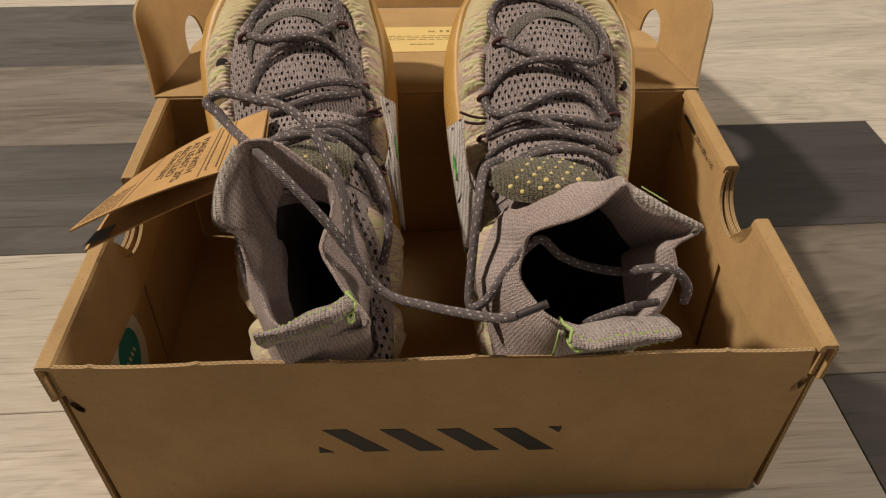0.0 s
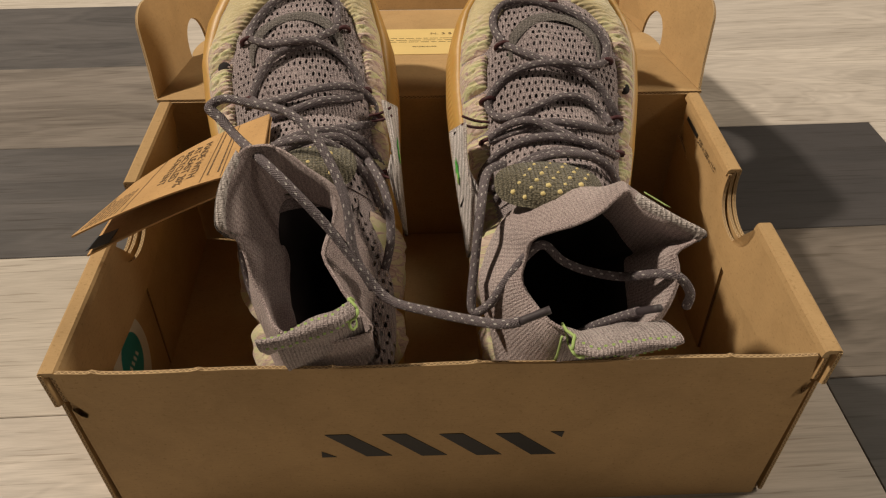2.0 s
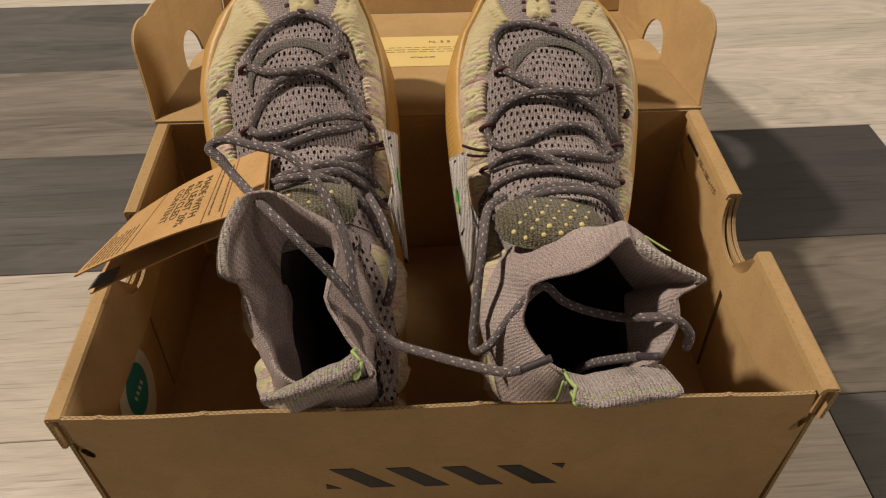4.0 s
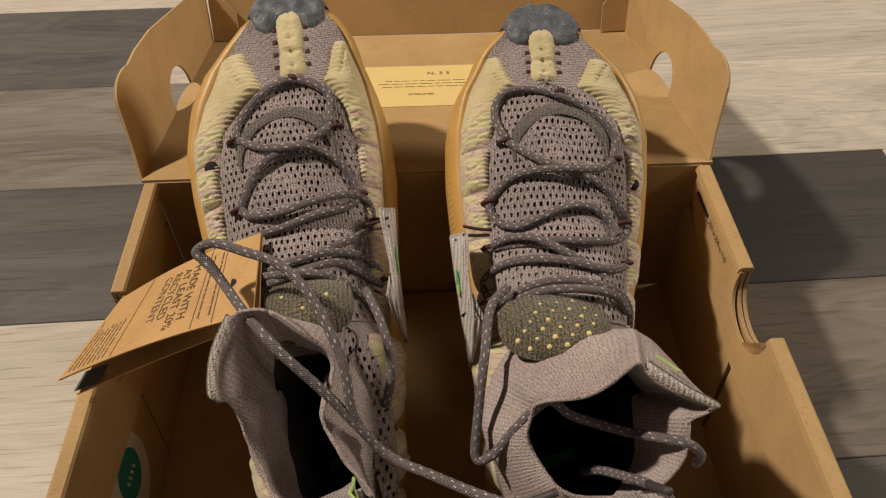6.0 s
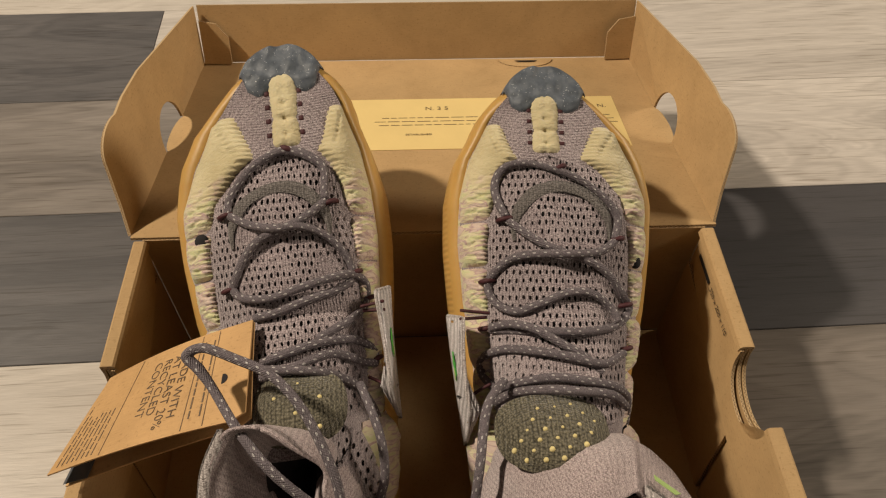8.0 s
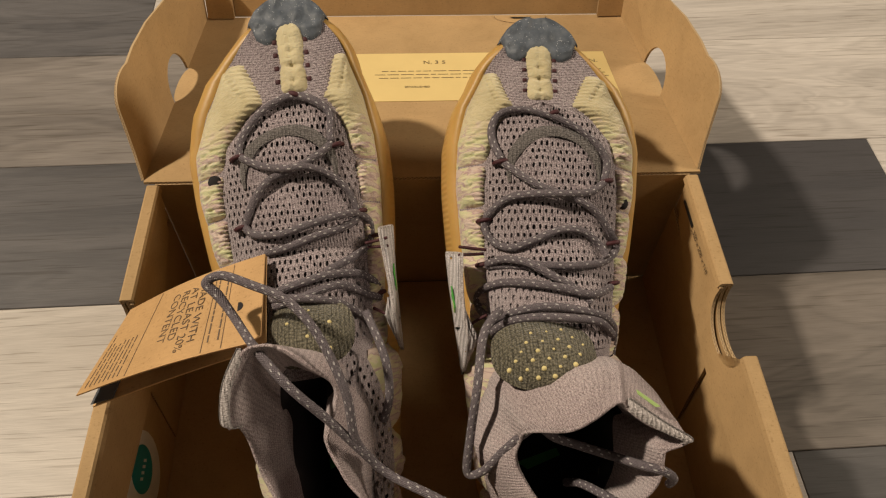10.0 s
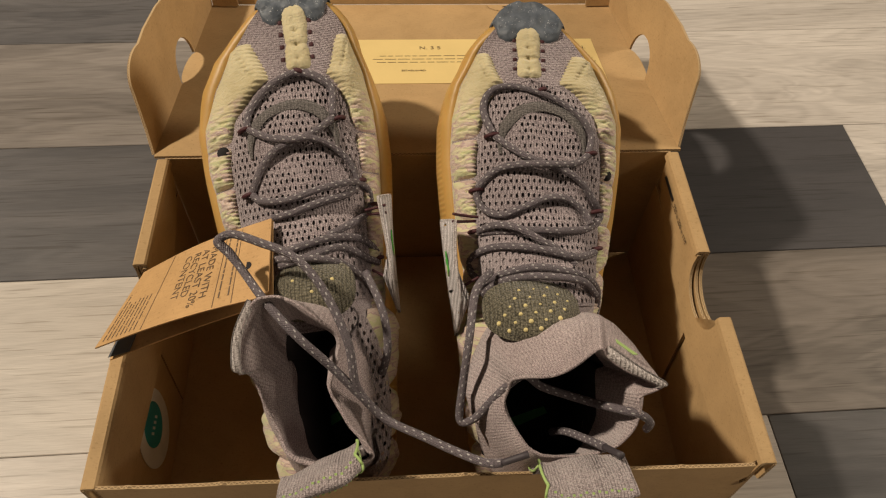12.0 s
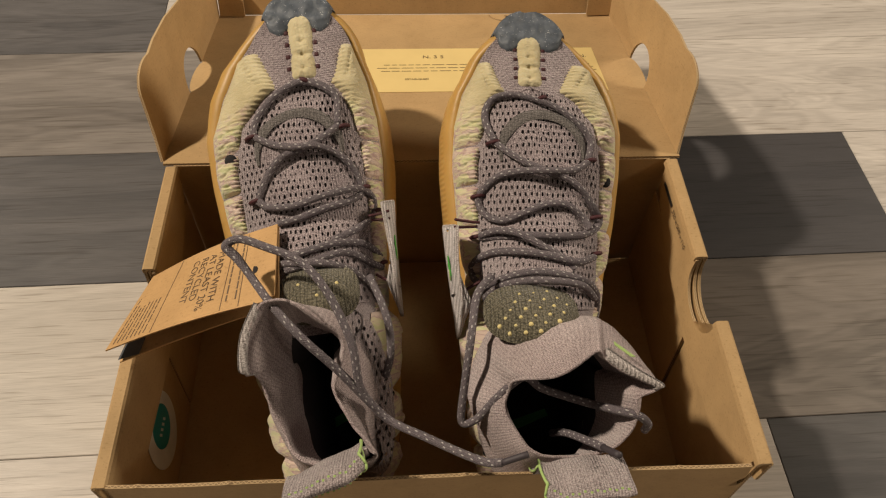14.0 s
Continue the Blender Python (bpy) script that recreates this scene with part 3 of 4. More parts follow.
def half(y):
    return interp(HALF, y)


def fore(y):
    """0 behind the ball of the foot, 1 at the toe, where the gum rim is broad and high."""
    return max(0.0, min(1.0, (y - 0.212) / 0.040))


def gum_top(y):
    return 0.026 + 0.5 * interp(RISE, y) + 0.005 * max(0, min(1, (y - 0.1) / 0.12)) + 0.0035 * fore(y) + 0.0035 * max(0, min(1, (y - 0.262) / 0.020, (0.293 - y) / 0.010))


def upper(x, y):
    """Height of the upper over the sole."""
    w = max(half(y) - 0.006 - 0.002 * fore(y), 0.004)
    e = gum_top(y) + 0.001
    a = min(1.0, abs(x) / w)
    return e + (interp(TOP, y) - e) * (1 - a ** 2.5)


def outline(inset, n=96):
    ys = LEN / 2 * (1 - np.cos(np.linspace(0, math.pi, n // 2 + 1)))
    right = [(half(y), y) for y in ys]
    pts = right + [(-x, y) for x, y in right[-2:0:-1]]
    c = []
    for x, y in pts:
        w = half(y)
        k = 0 if w == 0 else max(0.0, (w - inset) / max(w, 1e-6))
        yy = y
        if y < 0.03:
            yy = y + inset * (1 - y / 0.03)
        if y > 0.27:
            yy = y - inset * (y - 0.27) / 0.028
        c.append((x * k, yy))
    return c


def strip(us, across, f):
    return grid([[f(a, u) for a in across] for u in us])[0]


def sole(root):
    rows = []
    for inset, z in ((0.010, 0.0), (0.004, 0.0), (0.0008, 0.003), (0.0, 0.008), (0.0002, 0.014), (0.0010, 0.62), (0.0026, 0.84), (0.0048, 0.96), (0.0072, 1.0), (0.0098, 0.98), (0.0125, 0.85)):
        ring = []
        for x, y in outline(inset):
            g, r = gum_top(y), interp(RISE, y)
            ring.append((x, y, (z + r if z < 0.05 else r + (g - r) * z)))
        rows.append(ring)
    bm, vs = grid(rows, closed_u=True)
    bm.faces.new(vs[0][::-1])
    part("outsole", bm, GUM, root, "amber gum rubber sole")


def vamp(root):
    """Toe knit, under the pods and the mesh."""
    ys = np.linspace(0.105, 0.2945, 60)
    bm = strip(ys, np.linspace(-1, 1, 33), lambda a, y: (a * max(half(y) - 0.0080 - 0.0015 * fore(y), 0.003), y, upper(a * max(half(y) - 0.0080 - 0.0015 * fore(y), 0.003), y)))
    return bm


def over(x, y, d):
    return Vector((x, y, upper(x, y) + d))


def pods(root):
    """Puffed foam along both sides, one lobe after another, and round the heel."""
    cuts = [0.110, 0.137, 0.164, 0.188, 0.211, 0.2665]
    rnd = random.Random(7)
    for s in (-1, 1):
        for k in range(5):
            y0, y1 = cuts[k], cuts[k + 1]
            rows = []
            n = 110 if k == 4 else 40
            seed = rnd.uniform(0, 50)
            for i in range(n + 1):
                y = y0 + (y1 - y0) * i / n
                e = i / n
                puff = (1 - abs(2 * e - 1) ** 5)
                if k == 4:
                    puff = min(1, (1 - e) * 14) ** 0.5 if e > 0.5 else min(1, e * 10) ** 0.6
                outer = half(y) - 0.0070 - 0.0022 * fore(y)
                inner = min(interp(INNER, y) + (0.0005 * math.sin(y * 2700) * (1 if y > 0.228 else 0.4) if k == 4 else 0.0004 * math.sin(y * 2900)), outer - 0.0004)
                slim = min(1, (outer - inner) / 0.013)
                row = []
                for j in range(25):
                    a = j / 24
                    x = inner + (outer - inner) * a
                    bulge = (1 - abs(2 * a - 1) ** 2.6)
                    fold = 0
                    deep = max(0.10 if k == 4 else 0, 1 - max(0, y - 0.222) / 0.018)
                    wv = noise.noise(Vector((a * 2.0 + seed, y * 60, 3.1)))
                    part_way = 0.5 + 0.5 * noise.noise(Vector((a * 3.0, y * 140, seed)))
                    fold = -deep * bulge * (0.0024 * max(0, math.sin(y * 1250 + 7.0 * wv + seed)) ** 4 * part_way + 0.0018 * max(0, math.sin(y * 1900 - 8.0 * wv)) ** 4 * (1 - part_way))
                    lump = 0.0016 * noise.noise(Vector((x * 130 + seed, y * 110, 0.5)))
                    crease = 0
                    if k == 4:
                        d = 0.925 * (x - 0.0165) - 0.380 * (y - 0.247)
                        run = 0.380 * (x - 0.0165) + 0.925 * (y - 0.247)
                        crease = -0.0014 * math.exp(-((d - 0.0080) / 0.0011) ** 2) * (0.65 + 0.35 * math.sin(run * 2400)) * (1 if 0.003 < run < 0.024 else 0.25)
                    lift = (0.0080 if k < 4 else 0.0066) * puff * bulge * slim
                    xo = x + ((0.0050 if k < 2 else 0.0012) * puff * bulge * a)
                    z = upper(x, y) if a < 1 else gum_top(y) - 0.001
                    row.append((s * xo, y, z - 0.0012 + lift + (lump + fold) * puff * bulge + crease * bulge))
                rows.append(row)
            bm, _ = grid(rows)
            part("foam_pod", bm, FOAM, root)
        # heel lobes stand upright beside the collar
        for k, (y0, y1) in enumerate(((0.012, 0.040), (0.038, 0.068), (0.066, 0.112))):
            rows, seed = [], rnd.uniform(0, 50)
            for i in range(25):
                e = i / 24
                y = y0 + (y1 - y0) * e
                puff = (1 - abs(2 * e - 1) ** 4)
                row = []
                for j in range(15):
                    a = j / 14
                    bulge = 1 - abs(2 * a - 1) ** 2.6
                    z = 0.024 + a * (0.034, 0.046, 0.042)[k]
                    fold = 0.0013 * math.sin(a * 24 + 6 * noise.noise(Vector((y * 70, a * 3, seed)))) * bulge
                    x = half(y) - 0.0060 - 0.009 * a + (0.0105 * bulge + fold + 0.0014 * noise.noise(Vector((y * 120, a * 4, seed)))) * (0.25 + 0.75 * puff)
                    row.append((s * x, y, z))
                rows.append(row)
            bm, _ = grid(rows)
            part("foam_pod", bm, FOAM, root)


# solid black bead that paints the shade in a vent; nothing is cut open
def hole_shade(root, s, y=0.2105, size=0.0034, x=0.040):
    bm = bmesh.new()
    bmesh.ops.create_uvsphere(bm, u_segments=14, v_segments=8, radius=1.0)
    for v in bm.verts:
        v.co = Vector((s * x + v.co.x * size * 0.72, y + v.co.y * size * 0.95, upper(x, y) + 0.0036 + v.co.z * 0.0018))
    part("vent_hole", bm, LINING_SHADE, root, "vent between the pods, its shade drawn as a black bead")


def toe(root):
    # centre stripe: padded, pinched three times by stitches
    rows = []
    for i in range(41):
        e = i / 40
        y = 0.2470 + 0.0365 * e
        w = (0.0070 + 0.0003 * math.sin(e * 11) + 0.00025 * math.sin(e * 90)) * min(1, (1 - e) * 7 + 0.25) ** 0.5 * min(1, e * 12 + 0.4) ** 0.3
        row = []
        for j in range(17):
            a = 2 * j / 16 - 1
            puff = (1 - abs(a) ** 3) * min(1, e * 9) ** 0.5 * min(1, (1 - e) * 6) ** 0.5
            pinch = sum(math.exp(-((e - c) / 0.035) ** 2) for c in (0.16, 0.36, 0.58)) * math.exp(-(a / 0.3) ** 2) * 0.7 + 0.45 * math.exp(-((e - 0.38) / 0.03) ** 2) + 0.25 * math.exp(-(a / 0.16) ** 2)
            row.append((a * w, y, upper(a * w, y) - 0.0005 + 0.0022 * max(0, e - 0.7) / 0.3 + 0.0036 * puff - 0.0024 * pinch + 0.0004 * noise.noise(Vector((a * 4, y * 300, 0)))))
        rows.append(row)
    bm, _ = grid(rows)
    part("toe_stripe", bm, FOAM, root, "cream padded stripe stitched down the toe")
    for s in (-1, 1):
        for k in range(4):
            y = 0.2535 + 0.0068 * k
            p = over(s * 0.0082, y, 0.0002)
            part("stripe_notch", box(p.x - 0.0012, p.x + 0.0012, p.y - 0.0011, p.y + 0.0011, p.z - 0.001, p.z + 0.0004, 0.0002, 1), BURGUNDY, root)
    # glittering bumper folded over the tip, its rear edge in two lobes
    rows = []
    for i in range(25):
        e = i / 24
        row = []
        for j in range(49):
            a = 2 * j / 48 - 1
            rear = 0.2775 - 0.0050 * math.exp(-((abs(a) - 0.52) / 0.26) ** 2) + 0.012 * max(0, abs(a) - 0.80) / 0.2
            wide = 0.0218
            x = a * wide
            tip = LEN + 0.0025 - 0.015 * abs(a) ** 2.4
            rear = min(rear, tip - 0.0015)
            y = rear + (tip - rear) * min(1, e / 0.72)
            ye = min(y, 0.2965)
            top = 0.6 * (1 - 0.5 * a * a)
            base = interp(TOP, ye) * top + upper(x * 0.86, ye) * (1 - top)
            drop = 0 if e <= 0.72 else (e - 0.72) / 0.28
            thick = 0.0042 * min(1, e * 5) ** 0.5 * (1 - abs(a) ** 6)
            z = base - 0.001 + thick * (1 - 0.4 * drop) - drop * 0.016 - 0.003 * max(0, (abs(a) - 0.82) / 0.18)
            bump_ = 0.0019 * noise.noise(Vector((x * 190, y * 190, 1.7))) * min(1, e * 4)
            row.append((x, y + 0.0015 * math.sin(drop * 3.14), z + bump_))
        rows.append(row)
    bm, _ = grid(rows)
    part("toe_bumper", bm, GLITTER, root, "translucent blue-grey glitter rubber toe bumper")


def mesh_front(root):
    """Open mesh over the instep with a darker knitted arch at its front, over a dark lining."""
    def edge(y):
        return interp([(0.118, 0.030), (0.16, 0.0335), (0.20, 0.0345), (0.225, 0.0305), (0.238, 0.0215), (0.2455, 0.0)], y)
    ys = np.linspace(0.118, 0.2455, 60)
    bm = strip(ys, np.linspace(-1, 1, 29), lambda a, y: (a * edge(y), y, upper(a * edge(y), y) + 0.0020 + 0.0019 * noise.noise(Vector((a * 1.9, y * 60, root.location.x * 90))) * (1 - a ** 4)))
    part("instep_mesh", bm, KNIT_MESH, root, "mauve open-hole mesh over the instep")
    bm = strip(ys, np.linspace(-1, 1, 15), lambda a, y: (a * edge(y) * 0.98, y, upper(a * edge(y), y) + 0.0002))
    part("mesh_lining", bm, LINING_SHADE, root)
    # arch of darker knit, a raised band
    path = []
    for k in range(25):
        a = math.pi * k / 24
        path.append((0.0235 * math.cos(a), 0.205 + 0.0225 * math.sin(a)))
    path = [(0.0232, 0.200)] + path + [(-0.0232, 0.200)]
    rows = []
    for i, (x, y) in enumerate(path):
        a = path[max(i - 1, 0)]
        b = path[min(i + 1, len(path) - 1)]
        d = Vector((b[0] - a[0], b[1] - a[1])).normalized()
        row = []
        for j in range(9):
            q = 2 * j / 8 - 1
            wide = 0.0030 * min(1, 0.25 + 4 * min(i, len(path) - 1 - i) / len(path))
            px, py = x - d.y * q * wide, y + d.x * q * wide
            row.append(over(px, py, 0.0030 + 0.0006 * (1 - q * q)))
        rows.append(row)
    bm, _ = grid(rows)
    part("mesh_arch", bm, KNIT_GREY, root, "dark grey-brown knitted arch round the mesh")


def tongue(root, cx=0.0, y0=0.098, y1=0.133, rx=0.0225, lift=0.0, sparse=False):
    """Domed olive pad at the tongue's top with pale knitted dots."""
    rows = []

    def at(x, y):
        r = math.hypot((x - cx) / rx, (y - (y0 + y1) / 2) / ((y1 - y0) / 2))
        return interp(TOP, y) + 0.004 + lift * max(0, min(1, (0.120 - y) / 0.018)) + 0.0085 * max(0, 1 - r ** 3) - 0.10 * abs(x - cx) * abs(x - cx) / 0.02
    for i in range(13):
        r = i / 12
        row = []
        for k in range(40):
            a = 2 * math.pi * k / 40
            sq = 1 / max(abs(math.cos(a)) ** 2.6 + abs(math.sin(a)) ** 2.6, 1e-6) ** (1 / 2.6)
            x, y = cx + rx * r * sq * math.cos(a), (y0 + y1) / 2 + (y1 - y0) / 2 * r * sq * math.sin(a)
            row.append((x, y, at(x, y) + 0.0006 * noise.noise(Vector((x * 200, y * 200, 5)))))
        rows.append(row)
    bm, _ = grid(rows, closed_u=True)
    part("tongue_pad", bm, OLIVE, root, "olive knitted pad on the tongue with pale yellow dots")
    bm = bmesh.new()
    for i in range(5):
        for j in range(7):
            x = cx + (-0.0195 + 0.0072 * i) + 0.0026 * j
            y = y0 + 0.0045 + 0.0040 * j + 0.0008 * i
            if math.hypot((x - cx) / rx, (y - (y0 + y1) / 2) / ((y1 - y0) / 2)) > 0.85:
                continue
            if sparse and (3 * i + 5 * j) % 4:
                continue
            size = (0.00125 - 0.00010 * j) * (1 + 0.2 * math.sin(i * 3.1 + j * 1.7))
            geo = bmesh.ops.create_icosphere(bm, subdivisions=1, radius=size)
            for v in geo["verts"]:
                v.co = Vector((x + v.co.x, y + v.co.y, at(x, y) + v.co.z * 0.6))
    part("knitted_dots", bm, YELLOW_YARN, root)


def collar(root, rim, fold, folded, well, bulge, mesh_side=0):
    """Sock collar: two skins of knit that meet in a soft rim; rim is a ring of points, from the front round."""
    n = 72
    top = smooth_path(rim, 12, closed=True)
    m = len(top)
    top = [top[int(k * m / n)] for k in range(n)]

    def ring(cx, cy, rx, ry, z, front_lift=0.0):
        out = []
        for p in top:
            d = Vector((p.x - cx, p.y - cy))
            a = math.atan2(d.y, d.x)
            ca, sa = math.cos(a), math.sin(a)
            box_ = lambda v, k: math.copysign(abs(v) ** k, v)
            k = 0.62 if sa > 0 else 1.0
            out.append(Vector((cx + rx * box_(ca, k), cy + ry * box_(sa, k), z + front_lift * max(0, sa) ** 3)))
        return out

    low = ring(0, 0.066, 0.031, 0.068, 0.026, 0.022)
    mid = ring(0.002 if mesh_side else 0, 0.066, 0.0295 if mesh_side else 0.0355, 0.048, 0.064, 0.026)
    inner = ring(well[0], 0.064, well[1], well[3], well[2], 0.012)
    deep = ring(well[0], 0.064, well[1] * 0.9, 0.040, 0.024, 0.02)
    rows = [low, [l.lerp(k, 0.5) for l, k in zip(low, mid)], mid]
    for e in (0.25, 0.5, 0.75, 0.92):
        rows.append([a.lerp(b, e) + Vector((a.x, a.y - 0.072, 0)).normalized() * fold * math.sin(math.pi * e) * min(1, max(0, (a.y - 0.045) / 0.03)) + Vector((-bulge * math.sin(math.pi * e) * (1 if a.x < 0 else 0) * min(1, max(0, (0.105 - a.y) / 0.03)), 0, 0)) for a, b in zip(mid, top)])
    rows.append(top)
    centre = sum(top, Vector()) / n

    def inset(p, d, dz=0.0):
        v = Vector((centre.x - p.x, centre.y - p.y, 0))
        return p + v.normalized() * d + Vector((0, 0, dz))
    rows.append([inset(p, 0.0009, 0.0002) for p in top])
    for e, d in ((0.93, 0.0014), (0.8, 0.0017), (0.6, 0.002), (0.4, 0.002), (0.2, 0.002), (0.0, 0.0)):
        rows.append([inset(a.lerp(b, e), d) for a, b in zip(inner, top)])
    rows.append(deep)
    for r in rows[1:]:
        for k, p in enumerate(r):
            p += Vector((noise.noise(p * 70), noise.noise(p * 70 + Vector((9, 0, 0))), noise.noise(p * 60 + Vector((0, 9, 0))))) * 0.0016
    bm, vs = grid(rows, closed_u=True)
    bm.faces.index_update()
    # the deepest inner rows turn near-black: shade inside the collar, painted on
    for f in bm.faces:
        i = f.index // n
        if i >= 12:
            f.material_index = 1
    part("sock_collar", bm, [KNIT_RIB, LINING_SHADE], root, "mauve ribbed knit sock collar, slouching open")
    hem = [p + Vector((0, 0, 0.0003)) for p in top] + [top[0]]
    part("collar_hem", rope(hem, 0.00075, 8), KNIT_RIB, root, "rolled knit hem")
    run = smooth_path([Vector(p) for p in rim[folded[0]:folded[1]]], 8)
    rows = []
    for p in run:
        o = Vector((p.x - centre.x, p.y - centre.y, 0)).normalized()
        rows.append([p + o * d + Vector((0, 0, z)) for d, z in ((-0.0014, 0.0010), (0.0006, 0.0022), (0.0026, 0.0012), (0.0034, -0.0030), (0.0030, -0.0080), (0.0016, -0.0086), (-0.0006, -0.0070))])
    bm, vs = grid(rows, closed_u=True)
    bm.faces.new(vs[0][::-1])
    bm.faces.new(vs[-1])
    hem_ob = part("folded_hem", bm, KNIT_WING_PLAIN, root, "pale double-stitched folded hem")
    for q in (3, 4):
        part("stitch_line", rope([r[q] + Vector((0, 0, 0.001)) for r in rows], 0.0006, 6), KNIT_GREY, hem_ob)
    if mesh_side:
        # pierced quarter between the collar and the pods
        ks = [k for k in range(n) if mid[k].x * mesh_side > 0.012]
        ks.sort(key=lambda k: mid[k].y)
        patch = []
        for e in np.linspace(0, 1, 12):
            row = []
            for k in ks:
                q = low[k].lerp(mid[k], 0.8).lerp(mid[k].lerp(top[k], 0.50), e)
                row.append(q + Vector((mesh_side * (0.0020 + 0.004 * math.sin(math.pi * e)), 0, 0)))
            patch.append(row)
        bm, _ = grid(patch)
        part("quarter_mesh", bm, KNIT_MESH, root, "pierced mauve mesh quarter")
    # insole deep in the shoe, the dark there put into its colour
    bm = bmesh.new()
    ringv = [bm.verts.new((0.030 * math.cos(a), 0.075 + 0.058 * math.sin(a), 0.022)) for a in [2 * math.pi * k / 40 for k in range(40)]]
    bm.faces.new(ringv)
    sole_in = part("insole", bm, LINING_SHADE, root, "insole with a green print, shade put into its near-black colour")
    part("insole_print", slab([(-0.012, 0.050), (0.010, 0.058), (0.012, 0.054), (-0.006, 0.046)], 0.0003), GREEN, sole_in, m=pose(0, 0, 0.0226), smooth=False)


def band(root, centre, along, up, width, tall, lime_end):
    """Heel pull loop: a flattened, creased tube of knit webbing, wavy lime thread on its open end and a row of stitches."""
    along, up = Vector(along).normalized(), Vector(up).normalized()
    nrm = along.cross(up).normalized()
    up = nrm.cross(along).normalized()
    c = Vector(centre)

    def pt(s, a, grow=0.0):
        u, v = math.cos(a), math.sin(a)
        sx = abs(u) ** 0.5 * (1 if u > 0 else -1)
        open_ = max(0.0, (s * lime_end / (width / 2) - 0.45) / 0.55) ** 2
        gape = 0.0030 + 0.0026 * open_ + 0.0009 * math.sin(s * 190 + 1)
        wave = 0.0007 * open_ * math.sin(4 * a + 0.6)
        droop = -0.0012 * (s / (width / 2)) ** 2
        p = c + along * (s + lime_end * open_ * (0.0009 * math.sin(3 * a + 1.0) - 0.0030 * max(0, v))) + up * (sx * (tall / 2 + grow) * (1 - 0.38 * open_) + wave) + nrm * (v * (gape + grow) + wave + droop)
        return p + nrm * 0.0013 * noise.noise(p * 110) + up * 0.0010 * noise.noise(p * 80 + Vector((5, 0, 0)))
    angs = [2 * math.pi * k / 32 for k in range(32)]
    ss = np.linspace(-width / 2, width / 2, 30)
    rows = [[pt(s, a) for a in angs] for s in ss]
    rows += [[pt(s, a, -0.0011) for a in angs] for s in ss[::-1]]
    bm, _ = grid(rows, closed_u=True, closed_v=True)
    loop_ob = part("heel_loop", bm, KNIT_LOOP, root, "folded mauve webbing heel loop edged in lime thread")
    e = width / 2 * lime_end
    ringp = [pt(e, a, 0.0002 + 0.0003 * (k % 2)) for k, a in enumerate(angs)]
    ringp.append(ringp[0])
    part("lime_edge", rope(ringp, 0.00062, 6), LIME, loop_ob)
    for face in (1, -1):
        for k in range(13):
            s = -width / 2 + 0.003 + (width - 0.006) * k / 12
            p = pt(s, face * math.radians(46 + 6 * (k % 2)), 0.0001)
            part("stitch", box(p.x - 0.0005, p.x + 0.0005, p.y - 0.0004, p.y + 0.0004, p.z - 0.0004, p.z + 0.0004), LIME, loop_ob, smooth=False)
    return loop_ob


def wing(root, corners, mark):
    """Knit wing panel that stands off the inner side, held by burgundy cords; mark: how far along the green print sits."""
    a, b, c, d = [Vector(p) for p in corners]
    nrm = (b - a).cross(d - a).normalized()
    out = nrm if nrm.x * a.x > 0 else -nrm

    def bow(e, f):
        return 0.0045 * math.sin(max(0, min(1, e)) * 3.14) * f

    rows = []
    for side in (0.0009, -0.0009):
        for i in range(19) if side > 0 else range(18, -1, -1):
            e = i / 18
            row = []
            for j in range(9):
                f = j / 8
                p = a.lerp(b, f).lerp(d.lerp(c, f), e)
                row.append(p + nrm * side + out * bow(e, f))
            rows.append(row)
    bm, _ = grid(rows, closed_v=True)
    bmesh.ops.holes_fill(bm, edges=[e for e in bm.edges if e.is_boundary], sides=60)
    w = part("side_wing", bm, KNIT_WING, root, "upright mauve knit side wing with a green print")
    border = []
    for p, q in ((a, b), (b, c), (c, d), (d, a)):
        border += [p.lerp(q, k / 8) for k in range(8)]
    for k, p in enumerate(border):
        e = ((p - a).dot((d - a).normalized())) / (d - a).length
        f = 0.0 if 24 <= k or k == 0 else (k / 8 if k < 8 else (1.0 if k <= 16 else (24 - k) / 8))
        p += out * bow(e, f)
    part("wing_hem", rope(border + [border[0]], 0.0010, 7), KNIT_WING_PLAIN, w)
    def surf(e, f):
        return a.lerp(b, f).lerp(d.lerp(c, f), e) + out * bow(e, f)
    u = (surf(mark + 0.08, 0.4) - surf(mark - 0.08, 0.4)).normalized()
    v = (surf(mark, 0.6) - surf(mark, 0.2)).normalized()
    face = u.cross(v).normalized()
    if face.dot(out) < 0:
        v, face = -v, -face
    shape = [(r * 0.0075 * math.cos(q), r * 0.0040 * math.sin(q)) for q, r in [(math.pi * 2 * k / 14, (1.0, 0.62)[k % 2]) for k in range(14)]]
    for bm, mat, lift in ((slab(shape, 0.0003), GREEN, 0.0014), (slab(arc(0.004, 0.0006, 0.003, 0.0014, 0, 360, 12)[:-1], 0.0002), LIME, 0.0018)):
        bm.transform(axes(surf(mark, 0.42) + face * lift, u, v))
        part("green_print", bm, mat, w, smooth=False)
    return w


def eyelet(root, x, y, turn=0.0, size=0.0036):
    p = over(x, y, 0.0012)
    pts = [p + Vector((size * math.cos(a) * math.cos(turn), size * math.cos(a) * math.sin(turn), 0.0048 * math.sin(a))) for a in np.linspace(-0.2, math.pi + 0.2, 10)]
    part("eyelet_loop", rope(pts, 0.0012, 6), BURGUNDY, root)


def lace_on(root, pts, radius=0.0020):
    """A run of lace over the upper: (x, y, height above it)."""
    path = smooth_path([over(x, y, h + radius) for x, y, h in pts], 10)
    return part("lace", rope(path, radius), LACE, root)


